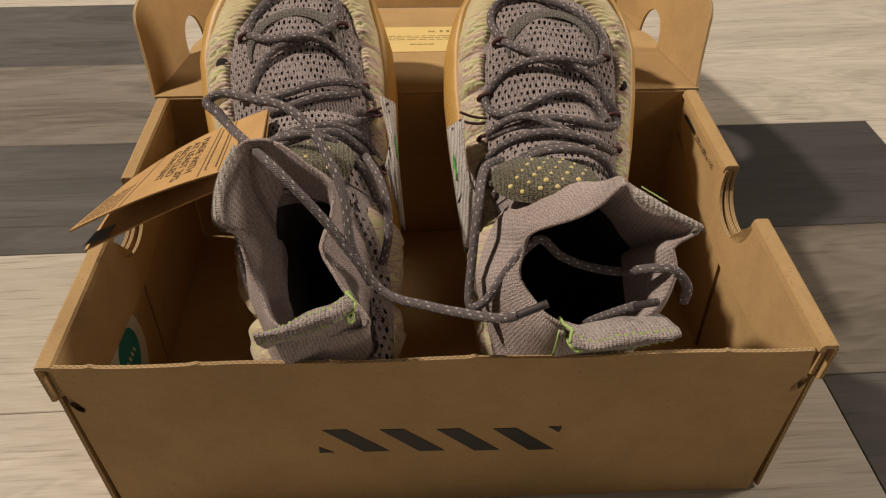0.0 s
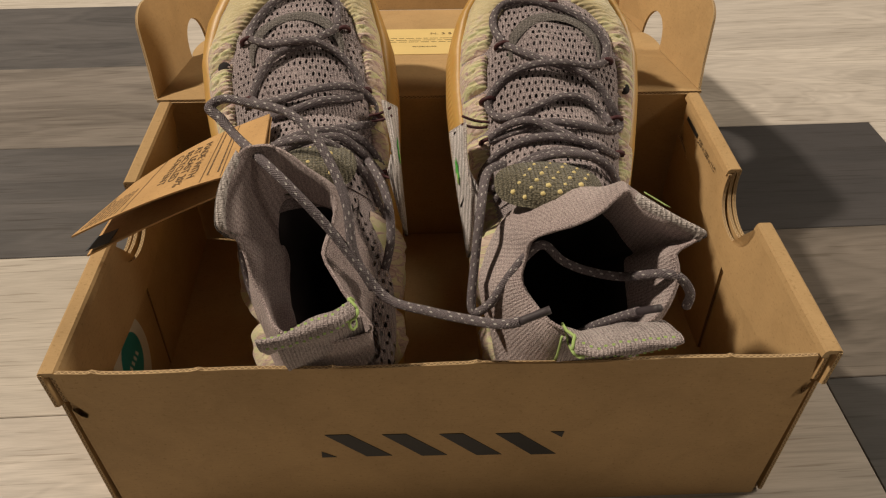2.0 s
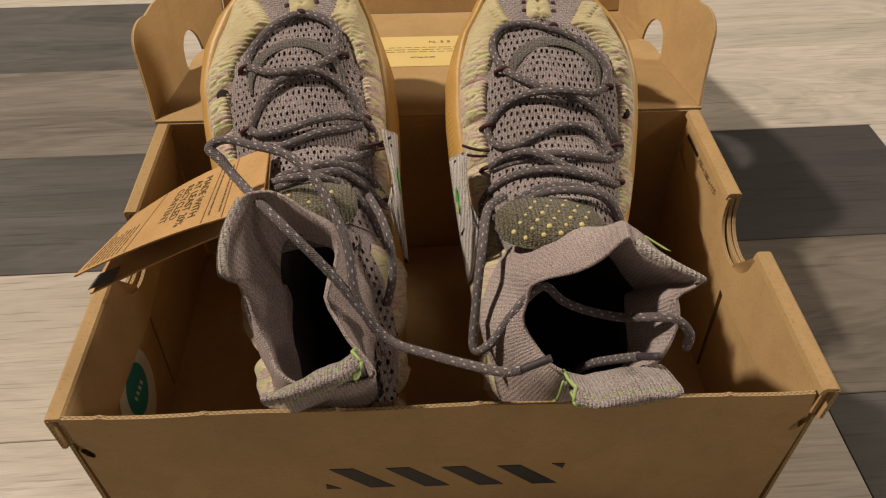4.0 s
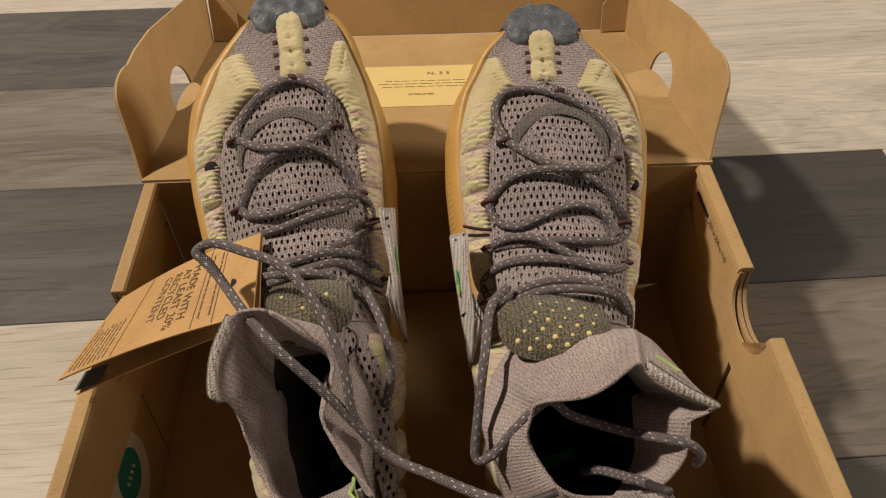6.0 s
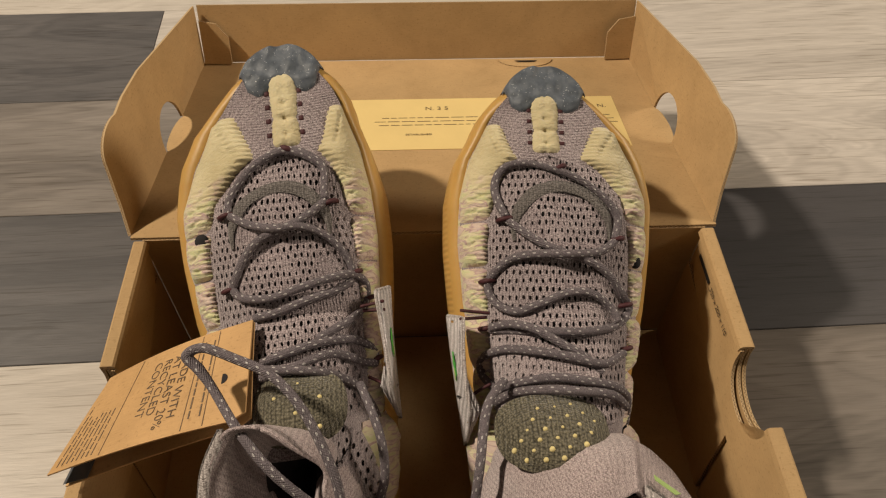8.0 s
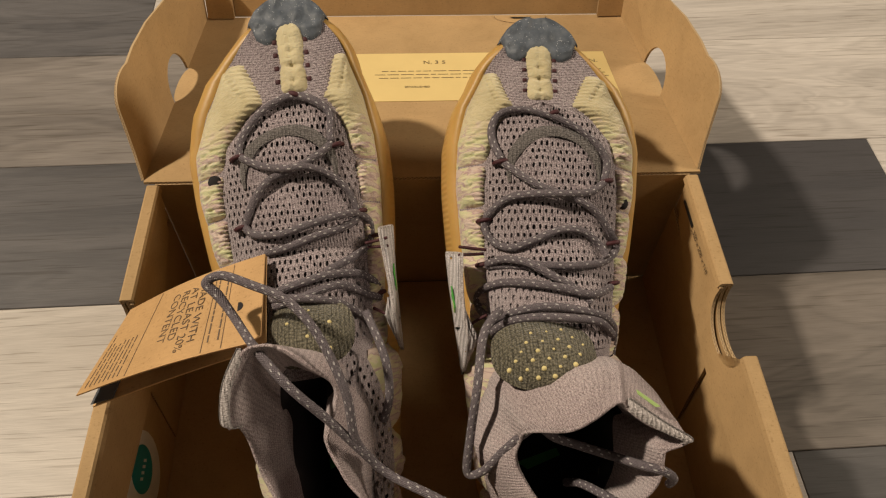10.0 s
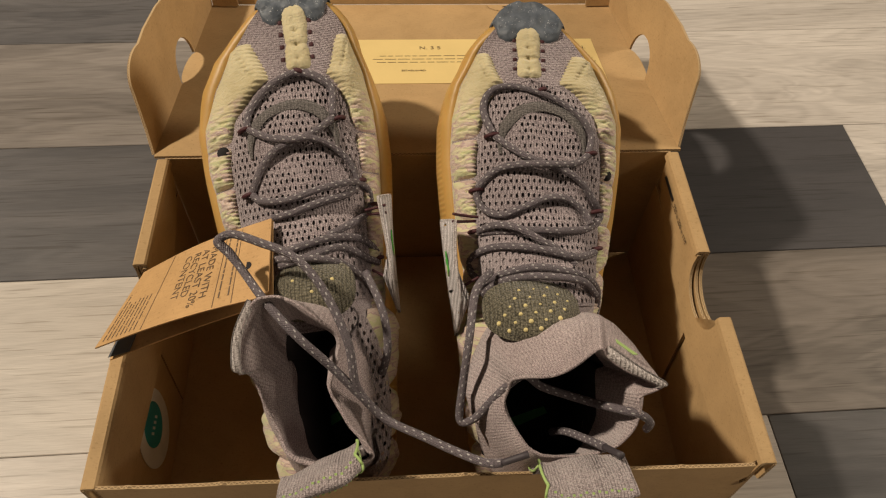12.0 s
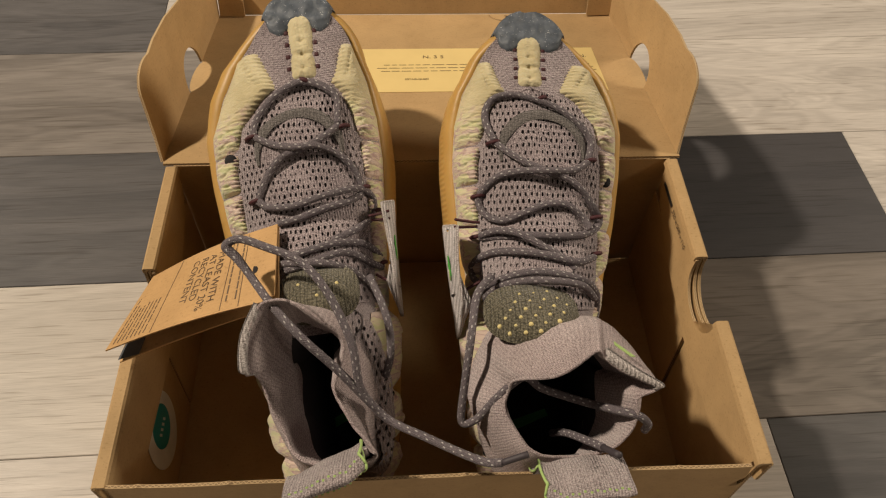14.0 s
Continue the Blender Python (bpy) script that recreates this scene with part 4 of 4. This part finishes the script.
def lace_free(root, pts, radius=0.0020):
    return part("lace", rope(smooth_path(pts, 10), radius), LACE, root)


def sneaker(name, label, m):
    root = thing(name, label, "shoe", m, "pair of sneakers")
    sole(root)
    part("toe_knit", vamp(root), KNIT, root, "mauve knit upper")
    pods(root)
    toe(root)
    mesh_front(root)
    return root


PITCH = 32.0
RIGHT = pose(0.0545, 0.023, 0.0048, 0, 0, 0) @ pose(0, 0, 0, PITCH, 0, 0) @ pose(0, 0, 0, 0, 0, -2.6)
LEFT = pose(-0.0492, 0.026, 0.0068, 0, 0, 0) @ pose(0, 0, 0, PITCH, 0, 0) @ pose(0, 0, 0, 0, 0, 6.3)
right = sneaker("sneaker", "mauve knit sneaker, cream foam pods, gum sole, collar slouching open", RIGHT)
left = sneaker("sneaker", "mauve knit sneaker, cream foam pods, gum sole, tag on lace", LEFT)
hole_shade(right, 1, 0.192, 0.0036, 0.0385)
hole_shade(left, -1, 0.2075, 0.0038, 0.0375)
# heel vents: their dark depth is drawn with small black beads
for root, s in ((right, -1), (left, 1)):
    for y in (0.039, 0.067):
        bm = bmesh.new()
        bmesh.ops.create_uvsphere(bm, u_segments=12, v_segments=8, radius=1.0)
        for v in bm.verts:
            v.co = Vector((s * (half(y) - 0.0062 + v.co.x * 0.0034), y + v.co.y * 0.0024, 0.0608 + v.co.z * 0.0020))
        part("vent_hole", bm, LINING_SHADE, root, "vent between the pods, its shade drawn as a black bead")

# right shoe
tongue(right, -0.0120, 0.1005, 0.1300, 0.0240, 0.0060)
collar(right, [(-0.0095, 0.0865, 0.135), (0.002, 0.0925, 0.136), (0.0095, 0.0995, 0.1385), (0.0125, 0.1005, 0.1390), (0.0160, 0.0975, 0.137), (0.027, 0.0905, 0.1375), (0.0388, 0.0848, 0.1375), (0.0392, 0.0832, 0.1355), (0.0325, 0.0790, 0.1300), (0.0335, 0.0690, 0.1270), (0.0290, 0.0560, 0.1190), (0.008, 0.048, 0.112), (-0.0134, 0.0515, 0.116), (-0.0255, 0.0670, 0.1110), (-0.0245, 0.0790, 0.1130), (-0.0210, 0.0860, 0.1240)], 0.0085, (4, 8), (-0.003, 0.025, 0.058, 0.050), 0.0035)
part("green_print", slab([(-0.006, -0.0016), (0.006, -0.0010), (0.005, 0.0016), (-0.004, 0.0014)], 0.0003), LIME, right, m=axes((0.0262, 0.1000, 0.1310), (-0.7, 0.5, -0.1), (-0.42, -0.42, 1.0)), smooth=False)
# left shoe
tongue(left, 0.005, 0.110, 0.140, 0.0205, 0.0, True)
collar(left, [(-0.0051, 0.1220, 0.1300), (-0.012, 0.1235, 0.1295), (-0.0194, 0.1208, 0.1289), (-0.0262, 0.108, 0.1280), (-0.0284, 0.0934, 0.1262), (-0.0255, 0.0915, 0.1180), (-0.0225, 0.084, 0.1150), (-0.0215, 0.0727, 0.1130), (-0.0175, 0.061, 0.1125), (-0.0110, 0.0505, 0.1150), (0.004, 0.0435, 0.113), (0.0225, 0.0450, 0.116), (0.0215, 0.0520, 0.117), (0.0150, 0.0630, 0.1165), (0.0095, 0.0789, 0.1152), (0.0150, 0.0925, 0.1165), (0.0156, 0.1016, 0.1196), (0.007, 0.113, 0.126)], 0.0040, (2, 6), (0.009, 0.0150, 0.070, 0.042), 0.0, 1)


def in_shoe(root, p):
    return root.matrix_world.inverted() @ Vector(p)


bpy.context.view_layer.update()


def turn_in(root, v):
    return root.matrix_world.to_3x3().inverted() @ Vector(v)


def heel_pull(root, centre, along, up, lime_end, base, width, tall):
    band(root, in_shoe(root, centre), turn_in(root, along), turn_in(root, up), width, tall, lime_end)
    c, a = in_shoe(root, centre), turn_in(root, along).normalized()
    foot = c - turn_in(root, up).normalized() * (tall / 2 - 0.003)
    b = Vector(base)
    rows = []
    for side in (0.0008, -0.0008):
        for i in (range(9) if side > 0 else range(8, -1, -1)):
            e = i / 8
            m_ = b.lerp(foot, e) + Vector((0, -0.004 * math.sin(e * 3.14), 0))
            rows.append([m_ + a * f * 0.017 + Vector((0, side, 0)) for f in np.linspace(-1, 1, 9)])
    bm, _ = grid(rows, closed_v=True)
    part("lime_edge", rope([r[0] for r in rows[:9]], 0.0006, 6), LIME, root)
    part("heel_strap", bm, KNIT_LOOP, root, "mauve webbing strap up the heel")


heel_pull(right, (0.0640, -0.0128, 0.1420), (1, 0.04, 0.10), (0.20, -0.78, 0.60), -1, (0.006, 0.042, 0.085), 0.038, 0.031)
heel_pull(left, (-0.0510, -0.0080, 0.1455), (1, 0.33, 0.16), (-0.10, -0.66, 0.75), 1, (0.006, 0.042, 0.085), 0.036, 0.033)
wing(right, [(-0.0524, 0.1635, 0.049), (-0.0459, 0.1625, 0.0625), (-0.0396, 0.1210, 0.0745), (-0.0440, 0.0995, 0.0370)], 0.42)
wing(left, [(0.0502, 0.1730, 0.0485), (0.0432, 0.1712, 0.0615), (0.0404, 0.1275, 0.0765), (0.0446, 0.1075, 0.0320)], 0.45)


def cord_to(root, a, b_):
    pts = [Vector(a).lerp(Vector(b_), k / 6) + Vector((0, 0, -0.002 * math.sin(k / 6 * 3.14))) for k in range(7)]
    part("wing_cord", rope(pts, 0.0008, 6), BURGUNDY, root, "burgundy cord")


for root, s in ((right, -1), (left, 1)):
    cord_to(root, (s * 0.047, 0.166, 0.064), (s * 0.034, 0.165, 0.060))
    cord_to(root, (s * 0.047, 0.162, 0.063), (s * 0.035, 0.163, 0.058))
    cord_to(root, (s * 0.042, 0.127, 0.066), (s * 0.034, 0.132, 0.066))

# eyelets and the runs of lace between them
eyelet(right, 0.003, 0.2375, 0.5)
eyelet(left, 0.001, 0.2450, -0.4)
for x, y in ((-0.027, 0.211), (0.027, 0.202), (-0.034, 0.181), (0.031, 0.170), (-0.034, 0.158), (0.030, 0.149)):
    eyelet(right, x, y, 0.2)
for x, y in ((-0.025, 0.217), (0.025, 0.217), (-0.026, 0.181), (0.033, 0.182), (0.038, 0.169), (0.037, 0.139)):
    eyelet(left, x, y, 0.2)
for run in (
    ((-0.027, 0.212, 2), (-0.031, 0.222, 2), (-0.030, 0.231, 2), (-0.024, 0.238, 2), (-0.014, 0.240, 2), (-0.002, 0.237, 2), (0.010, 0.232, 2), (0.021, 0.223, 2), (0.028, 0.213, 2), (0.026, 0.202, 2)),
    ((-0.027, 0.211, 2), (-0.020, 0.205, 2), (-0.010, 0.198, 3), (0.0, 0.194, 3), (0.012, 0.190, 3), (0.022, 0.184, 2), (0.029, 0.176, 2), (0.034, 0.168, 2), (0.025, 0.160, 2), (0.007, 0.157, 3), (-0.010, 0.157, 4), (-0.033, 0.157, 2)),
    ((0.026, 0.201, 2), (0.017, 0.195, 3), (0.001, 0.193, 6.5), (-0.013, 0.193, 5), (-0.025, 0.191, 2), (-0.033, 0.183, 2), (-0.034, 0.176, 2), (-0.030, 0.169, 2), (-0.022, 0.166, 2), (-0.011, 0.170, 2), (0.001, 0.175, 2), (0.012, 0.175, 2), (0.022, 0.169, 2), (0.026, 0.162, 6)),
    ((-0.033, 0.158, 4), (-0.026, 0.160, 6), (-0.016, 0.158, 8), (-0.005, 0.152, 5), (0.006, 0.146, 2), (0.014, 0.139, 1)),
    ((0.029, 0.147, 2), (0.015, 0.143, 4), (-0.001, 0.146, 5), (-0.015, 0.148, 4), (-0.028, 0.148, 2), (-0.036, 0.143, 2), (-0.036, 0.135, 2), (-0.031, 0.129, 2)),
    ((-0.031, 0.129, 2), (-0.022, 0.134, 3), (-0.009, 0.137, 3), (0.004, 0.136, 3), (0.019, 0.133, 3), (0.030, 0.127, 3), (0.034, 0.116, 3), (0.034, 0.106, 3)),
    ((-0.031, 0.123, 2), (-0.025, 0.129, 4), (-0.014, 0.132, 7), (0.001, 0.132, 8), (0.016, 0.130, 7), (0.026, 0.124, 5)),
):
    lace_on(right, [(x, y, h / 1000) for x, y, h in run])
for run in (
    ((-0.024, 0.217, 2), (-0.023, 0.227, 2), (-0.016, 0.238, 2), (-0.005, 0.244, 2), (0.004, 0.244, 2), (0.014, 0.240, 2), (0.021, 0.234, 2), (0.023, 0.219, 2)),
    ((-0.024, 0.217, 2), (-0.013, 0.210, 2), (0.0, 0.206, 6.5), (0.010, 0.206, 5), (0.021, 0.201, 2), (0.029, 0.192, 2), (0.032, 0.183, 2)),
    ((0.023, 0.218, 2), (0.015, 0.212, 2), (0.003, 0.206, 2), (-0.009, 0.202, 3), (-0.017, 0.195, 2), (-0.022, 0.187, 2), (-0.025, 0.181, 2)),
    ((-0.025, 0.181, 2), (-0.020, 0.176, 2), (-0.006, 0.174, 3), (0.008, 0.177, 4), (0.022, 0.180, 4), (0.032, 0.181, 3), (0.038, 0.176, 2), (0.036, 0.166, 2), (0.027, 0.159, 2), (0.014, 0.153, 1)),
    ((-0.015, 0.166, 1), (-0.004, 0.167, 2), (0.010, 0.171, 2), (0.023, 0.174, 2), (0.031, 0.178, 2)),
    ((-0.020, 0.142, 1), (-0.009, 0.146, 3), (0.004, 0.149, 4), (0.016, 0.151, 4), (0.029, 0.150, 3), (0.037, 0.144, 2), (0.037, 0.137, 2)),
    ((-0.012, 0.139, 3), (0.0, 0.141, 5), (0.011, 0.144, 6), (0.021, 0.145, 6), (0.032, 0.139, 4), (0.037, 0.137, 2)),
    ((-0.016, 0.143, 6), (0.004, 0.141, 9), (0.018, 0.137, 7), (0.028, 0.129, 4), (0.033, 0.117, 3), (0.034, 0.106, 3), (0.031, 0.096, 3)),
):
    lace_on(left, [(x, y, h / 1000) for x, y, h in run])


def loose(root, pts, aglet=None):
    ob = lace_free(root, [in_shoe(root, p) for p in pts])
    if aglet:
        a, b_ = [in_shoe(root, p) for p in aglet]
        part("aglet", rope([a.lerp(b_, k / 5) for k in range(6)], 0.0016, 8), plain("dark_aglet", (0.05, 0.04, 0.046), 0.6), ob, "dark lace tip")


loose(left, [(-0.0300, 0.0290, 0.130), (-0.0370, 0.0330, 0.1475), (-0.0400, 0.0460, 0.1665), (-0.0510, 0.0660, 0.1800), (-0.0640, 0.0800, 0.1845), (-0.0800, 0.0890, 0.1835), (-0.0930, 0.0945, 0.1830), (-0.0985, 0.0930, 0.1800), (-0.0945, 0.0880, 0.1770), (-0.0880, 0.0790, 0.1750), (-0.0760, 0.0610, 0.1770), (-0.0621, 0.0456, 0.1735), (-0.0465, 0.0366, 0.1575), (-0.0350, 0.0300, 0.1420), (-0.0235, 0.0235, 0.1290), (-0.0060, 0.0130, 0.1320), (0.0080, 0.0035, 0.1375), (0.0200, -0.0035, 0.1420), (0.0270, -0.0050, 0.1450)], ((0.0270, -0.0050, 0.1450), (0.0385, -0.0030, 0.1490)))
loose(left, [(-0.0850, 0.0850, 0.1480), (-0.0910, 0.0740, 0.1340), (-0.0930, 0.0670, 0.1180), (-0.0910, 0.0600, 0.1000), (-0.0860, 0.0520, 0.0900)])
loose(left, [(-0.0330, 0.0950, 0.1480), (-0.0270, 0.0800, 0.1480), (-0.0235, 0.0690, 0.1420), (-0.0230, 0.0590, 0.1300), (-0.0260, 0.0530, 0.1180)])
loose(right, [(0.0310, 0.0960, 0.1440), (0.0220, 0.0800, 0.1510), (0.0170, 0.0560, 0.1520), (0.0135, 0.0390, 0.1340), (0.0120, 0.0270, 0.1175), (0.0190, 0.0260, 0.1210), (0.0270, 0.0300, 0.1330), (0.0353, 0.0335, 0.1440), (0.0420, 0.0360, 0.1460), (0.0500, 0.0335, 0.1390), (0.0610, 0.0310, 0.1350), (0.0738, 0.0252, 0.1370), (0.0844, 0.0170, 0.1465), (0.0920, 0.0140, 0.1475), (0.0985, 0.0135, 0.1390), (0.0992, 0.0140, 0.1300)])
loose(right, [(0.0600, 0.0260, 0.1000), (0.0648, 0.0221, 0.1098), (0.0700, 0.0120, 0.1260), (0.0745, 0.0020, 0.1410)], ((0.0745, 0.0020, 0.1410), (0.0785, -0.0060, 0.1515)))


def bend(root, swing, stretch, wider):
    """Shapes the last: swing shifts the toe's middle, stretch its length, wider spreads the ball to either side."""
    for ob in root.children_recursive:
        if ob.matrix_basis == Matrix.Identity(4):
            for v in ob.data.vertices:
                x, y = v.co.x, v.co.y
                w = half(min(y, 0.285)) + 0.05 * min(1, max(0, (y - 0.262) / 0.03))
                mid = max(0, 1 - (x / max(w, 0.004)) ** 2)
                ball = min(1, max(0, (y - 0.10) / 0.05)) * min(1, max(0, (0.292 - y) / 0.045))
                spread = wider[0] * min(1, max(0, (-x - 0.028) / 0.020)) + wider[1] * min(1, max(0, (x - 0.028) / 0.020))
                v.co.x += swing * mid * min(1, max(0, (y - 0.222) / 0.026)) + spread * ball
                v.co.y += stretch * min(1, max(0, (y - 0.235) / 0.045))


bend(right, -0.0060, -0.005, (-0.0018, 0.0020))
bend(left, 0.0070, 0.006, (-0.0058, -0.0025))


# ---- hang tag on the left shoe ----
BR, BL, TR = Vector((-0.0858, 0.0730, 0.1585)), Vector((-0.1664, 0.0647, 0.1312)), Vector((-0.0820, 0.1237, 0.1557))
ux, uy = (BR - BL), (TR - BR)
TAG = axes(BL, ux, uy)
tw, th = ux.length + 0.008, uy.length
hang_tag = thing("hang_tag", "folded kraft card hang tag with black print, looped on the lace", "tag", TAG)


def leaf(name, dz, droop, mat, label=""):
    rows = []
    for z in (0.0004, -0.0004):
        for i in (range(15) if z > 0 else range(14, -1, -1)):
            e = i / 14
            row = []
            for j in range(9):
                f = j / 8
                x, y = tw * e, th * f
                if e > 0.93:
                    y = min(max(y, th * 0.06 * (e - 0.93) / 0.07), th)
                row.append((x, y, z + dz + droop * (1 - f) ** 1.3 * (0.35 + 0.65 * (1 - e)) + 0.003 * math.sin(e * 3.1) * (0.4 if droop else 1)))
            rows.append(row)
    bm, _ = grid(rows, closed_v=True)
    bmesh.ops.holes_fill(bm, edges=[e for e in bm.edges if e.is_boundary], sides=60)
    return part(name, bm, mat, hang_tag, label, smooth=False)


top_leaf = leaf("front_leaf", 0.0, 0.0, KRAFT_TAG)
low_leaf = leaf("back_leaf", -0.0016, -0.010, KRAFT_TAG)
part("dark_print_corner", slab([(0.001, -0.0005), (0.013, -0.0005), (0.013, 0.010), (0.001, 0.010)], 0.0003), GREY_PRINT, low_leaf, m=pose(0, 0, -0.0085, 6, 0, 0), smooth=False)


def sag(e):
    return 0.003 * math.sin(e * 3.1) + 0.0006


def on_tag(x, y, size, body):
    """Print that runs down the card's short side."""
    lettering("tag_print", body, size, TAG_INK, top_leaf, pose(x, y, sag(x / tw), 0, 0, -90))


for k, line in enumerate(("MADE WITH", "AT LEAST 20%", "RECYCLED", "CONTENT")):
    on_tag(tw * 0.600 - 0.0060 * k, th * 0.86, 0.0062, line)
for x in (0.28, 0.695, 0.80):
    part("printed_line", slab([(tw * x, 0.001), (tw * x + 0.0003, 0.001), (tw * x + 0.0003, th - 0.001), (tw * x, th - 0.001)], 0.0001), TAG_INK, top_leaf, m=pose(0, 0, sag(x)), smooth=False)
rnd = random.Random(11)
for k in range(8):
    x = tw * 0.035 + k * 0.0026
    a, b = th * 0.05, th * (0.56 if k > 0 else 0.7) * rnd.uniform(0.85, 1)
    while a < b:
        c = min(b, a + rnd.uniform(0.002, 0.006))
        part("printed_bar", slab([(x, a), (x + 0.0005, a), (x + 0.0005, c), (x, c)], 0.0001), TAG_INK, top_leaf, m=pose(0, 0, sag(x / tw)), smooth=False)
        a = c + 0.0008
for k in range(2):
    x = tw * (0.72 + 0.055 * k)
    a = th * 0.12
    while a < th * 0.9:
        c = min(th * 0.9, a + rnd.uniform(0.002, 0.006))
        part("printed_bar", slab([(x, a), (x + 0.0007, a), (x + 0.0007, c), (x, c)], 0.0001), TAG_INK, top_leaf, m=pose(0, 0, sag(x / tw)), smooth=False)
        a = c + 0.0008
# uncut hole: a near-black disc gives the dark seen in it
part("tag_hole", slab(arc(tw * 0.865, th * 0.44, 0.0026, 0.0026, 0, 360, 16)[:-1], 0.0003), LINING_SHADE, top_leaf, m=pose(0, 0, sag(0.885)), smooth=False)

# the card is twisted: its far outer corner hangs lower and further in
bpy.context.view_layer.update()
back = hang_tag.matrix_world.inverted()
for ob in hang_tag.children_recursive:
    m_ = back @ ob.matrix_world
    inv = m_.inverted()
    for v in ob.data.vertices:
        p = m_ @ v.co
        k = max(0, 1 - p.x / tw) * max(0, p.y / th)
        v.co = inv @ (p + Vector((0.013 * k, 0, -0.009 * k)))

# ---- floor planks, each its own piece ----
floor = tagged(part("floor", box(-2.6, 2.6, -2.1, 2.5, -0.06, -0.009), plain("screed", (0.05, 0.045, 0.04), 0.9), smooth=False), "laminate plank floor in dark grey, grey-brown and cream boards", "floor", kind="structure")
PW, PL, Y0 = 0.1333, 0.95, 0.0668
floor.matrix_world = pose(0, 0, 0, 0, 0, 1.25)
KNOWN = {-1: (0.230, ("light", "coal")), 0: (0.02, ("cream", "mid_shaded")), 1: (0.390, ("charcoal", "light")), 2: (-0.03, ("mid", "light")), 3: (-0.239, ("dark", "light")), 4: (0.46, ("cream", "dark")), -2: (-0.3, ("mid", "light")), -3: (0.1, ("dark", "cream"))}
plank_mesh = {}


def plank(x0, x1, y0, y1, kind):
    key = (round(x1 - x0, 4), round(y1 - y0, 4), kind)
    if key not in plank_mesh:
        w, h = (x1 - x0) / 2, (y1 - y0) / 2
        ob = part("plank", box(-w, w, -h, h, -0.009, 0, 0.0005, 1), WOOD[kind], floor, smooth=False)
        plank_mesh[key] = ob.data
    else:
        ob = new("plank", plank_mesh[key])
        ob.parent = floor
    ob.matrix_local = pose((x0 + x1) / 2, (y0 + y1) / 2, 0)


rnd = random.Random(2)
for r in range(-15, 18):
    y0, y1 = Y0 + r * PW, Y0 + (r + 1) * PW - 0.0004
    joint, kinds = KNOWN.get(r, (rnd.uniform(-0.4, 0.4), (rnd.choice(list(WOOD)), rnd.choice(list(WOOD)))))
    for side in (0, 1):
        for k in range(3):
            if side == 0:
                x0, x1 = joint - PL * (k + 1), joint - PL * k - 0.0003
            else:
                x0, x1 = joint + PL * k, joint + PL * (k + 1) - 0.0003
            x0, x1 = max(x0, -2.58), min(x1, 2.58)
            if x1 - x0 < 0.02:
                continue
            kind = kinds[side] if k == 0 else rnd.choice(list(WOOD))
            if r == 1 and side == 0:
                # two shorter boards meet under the box
                if k == 0:
                    plank(0.0, x1, y0, y1, "charcoal")
                    plank(x1 - PL, -0.0003, y0, y1, "dark")
                    continue
            plank(x0, x1, y0, y1, kind)
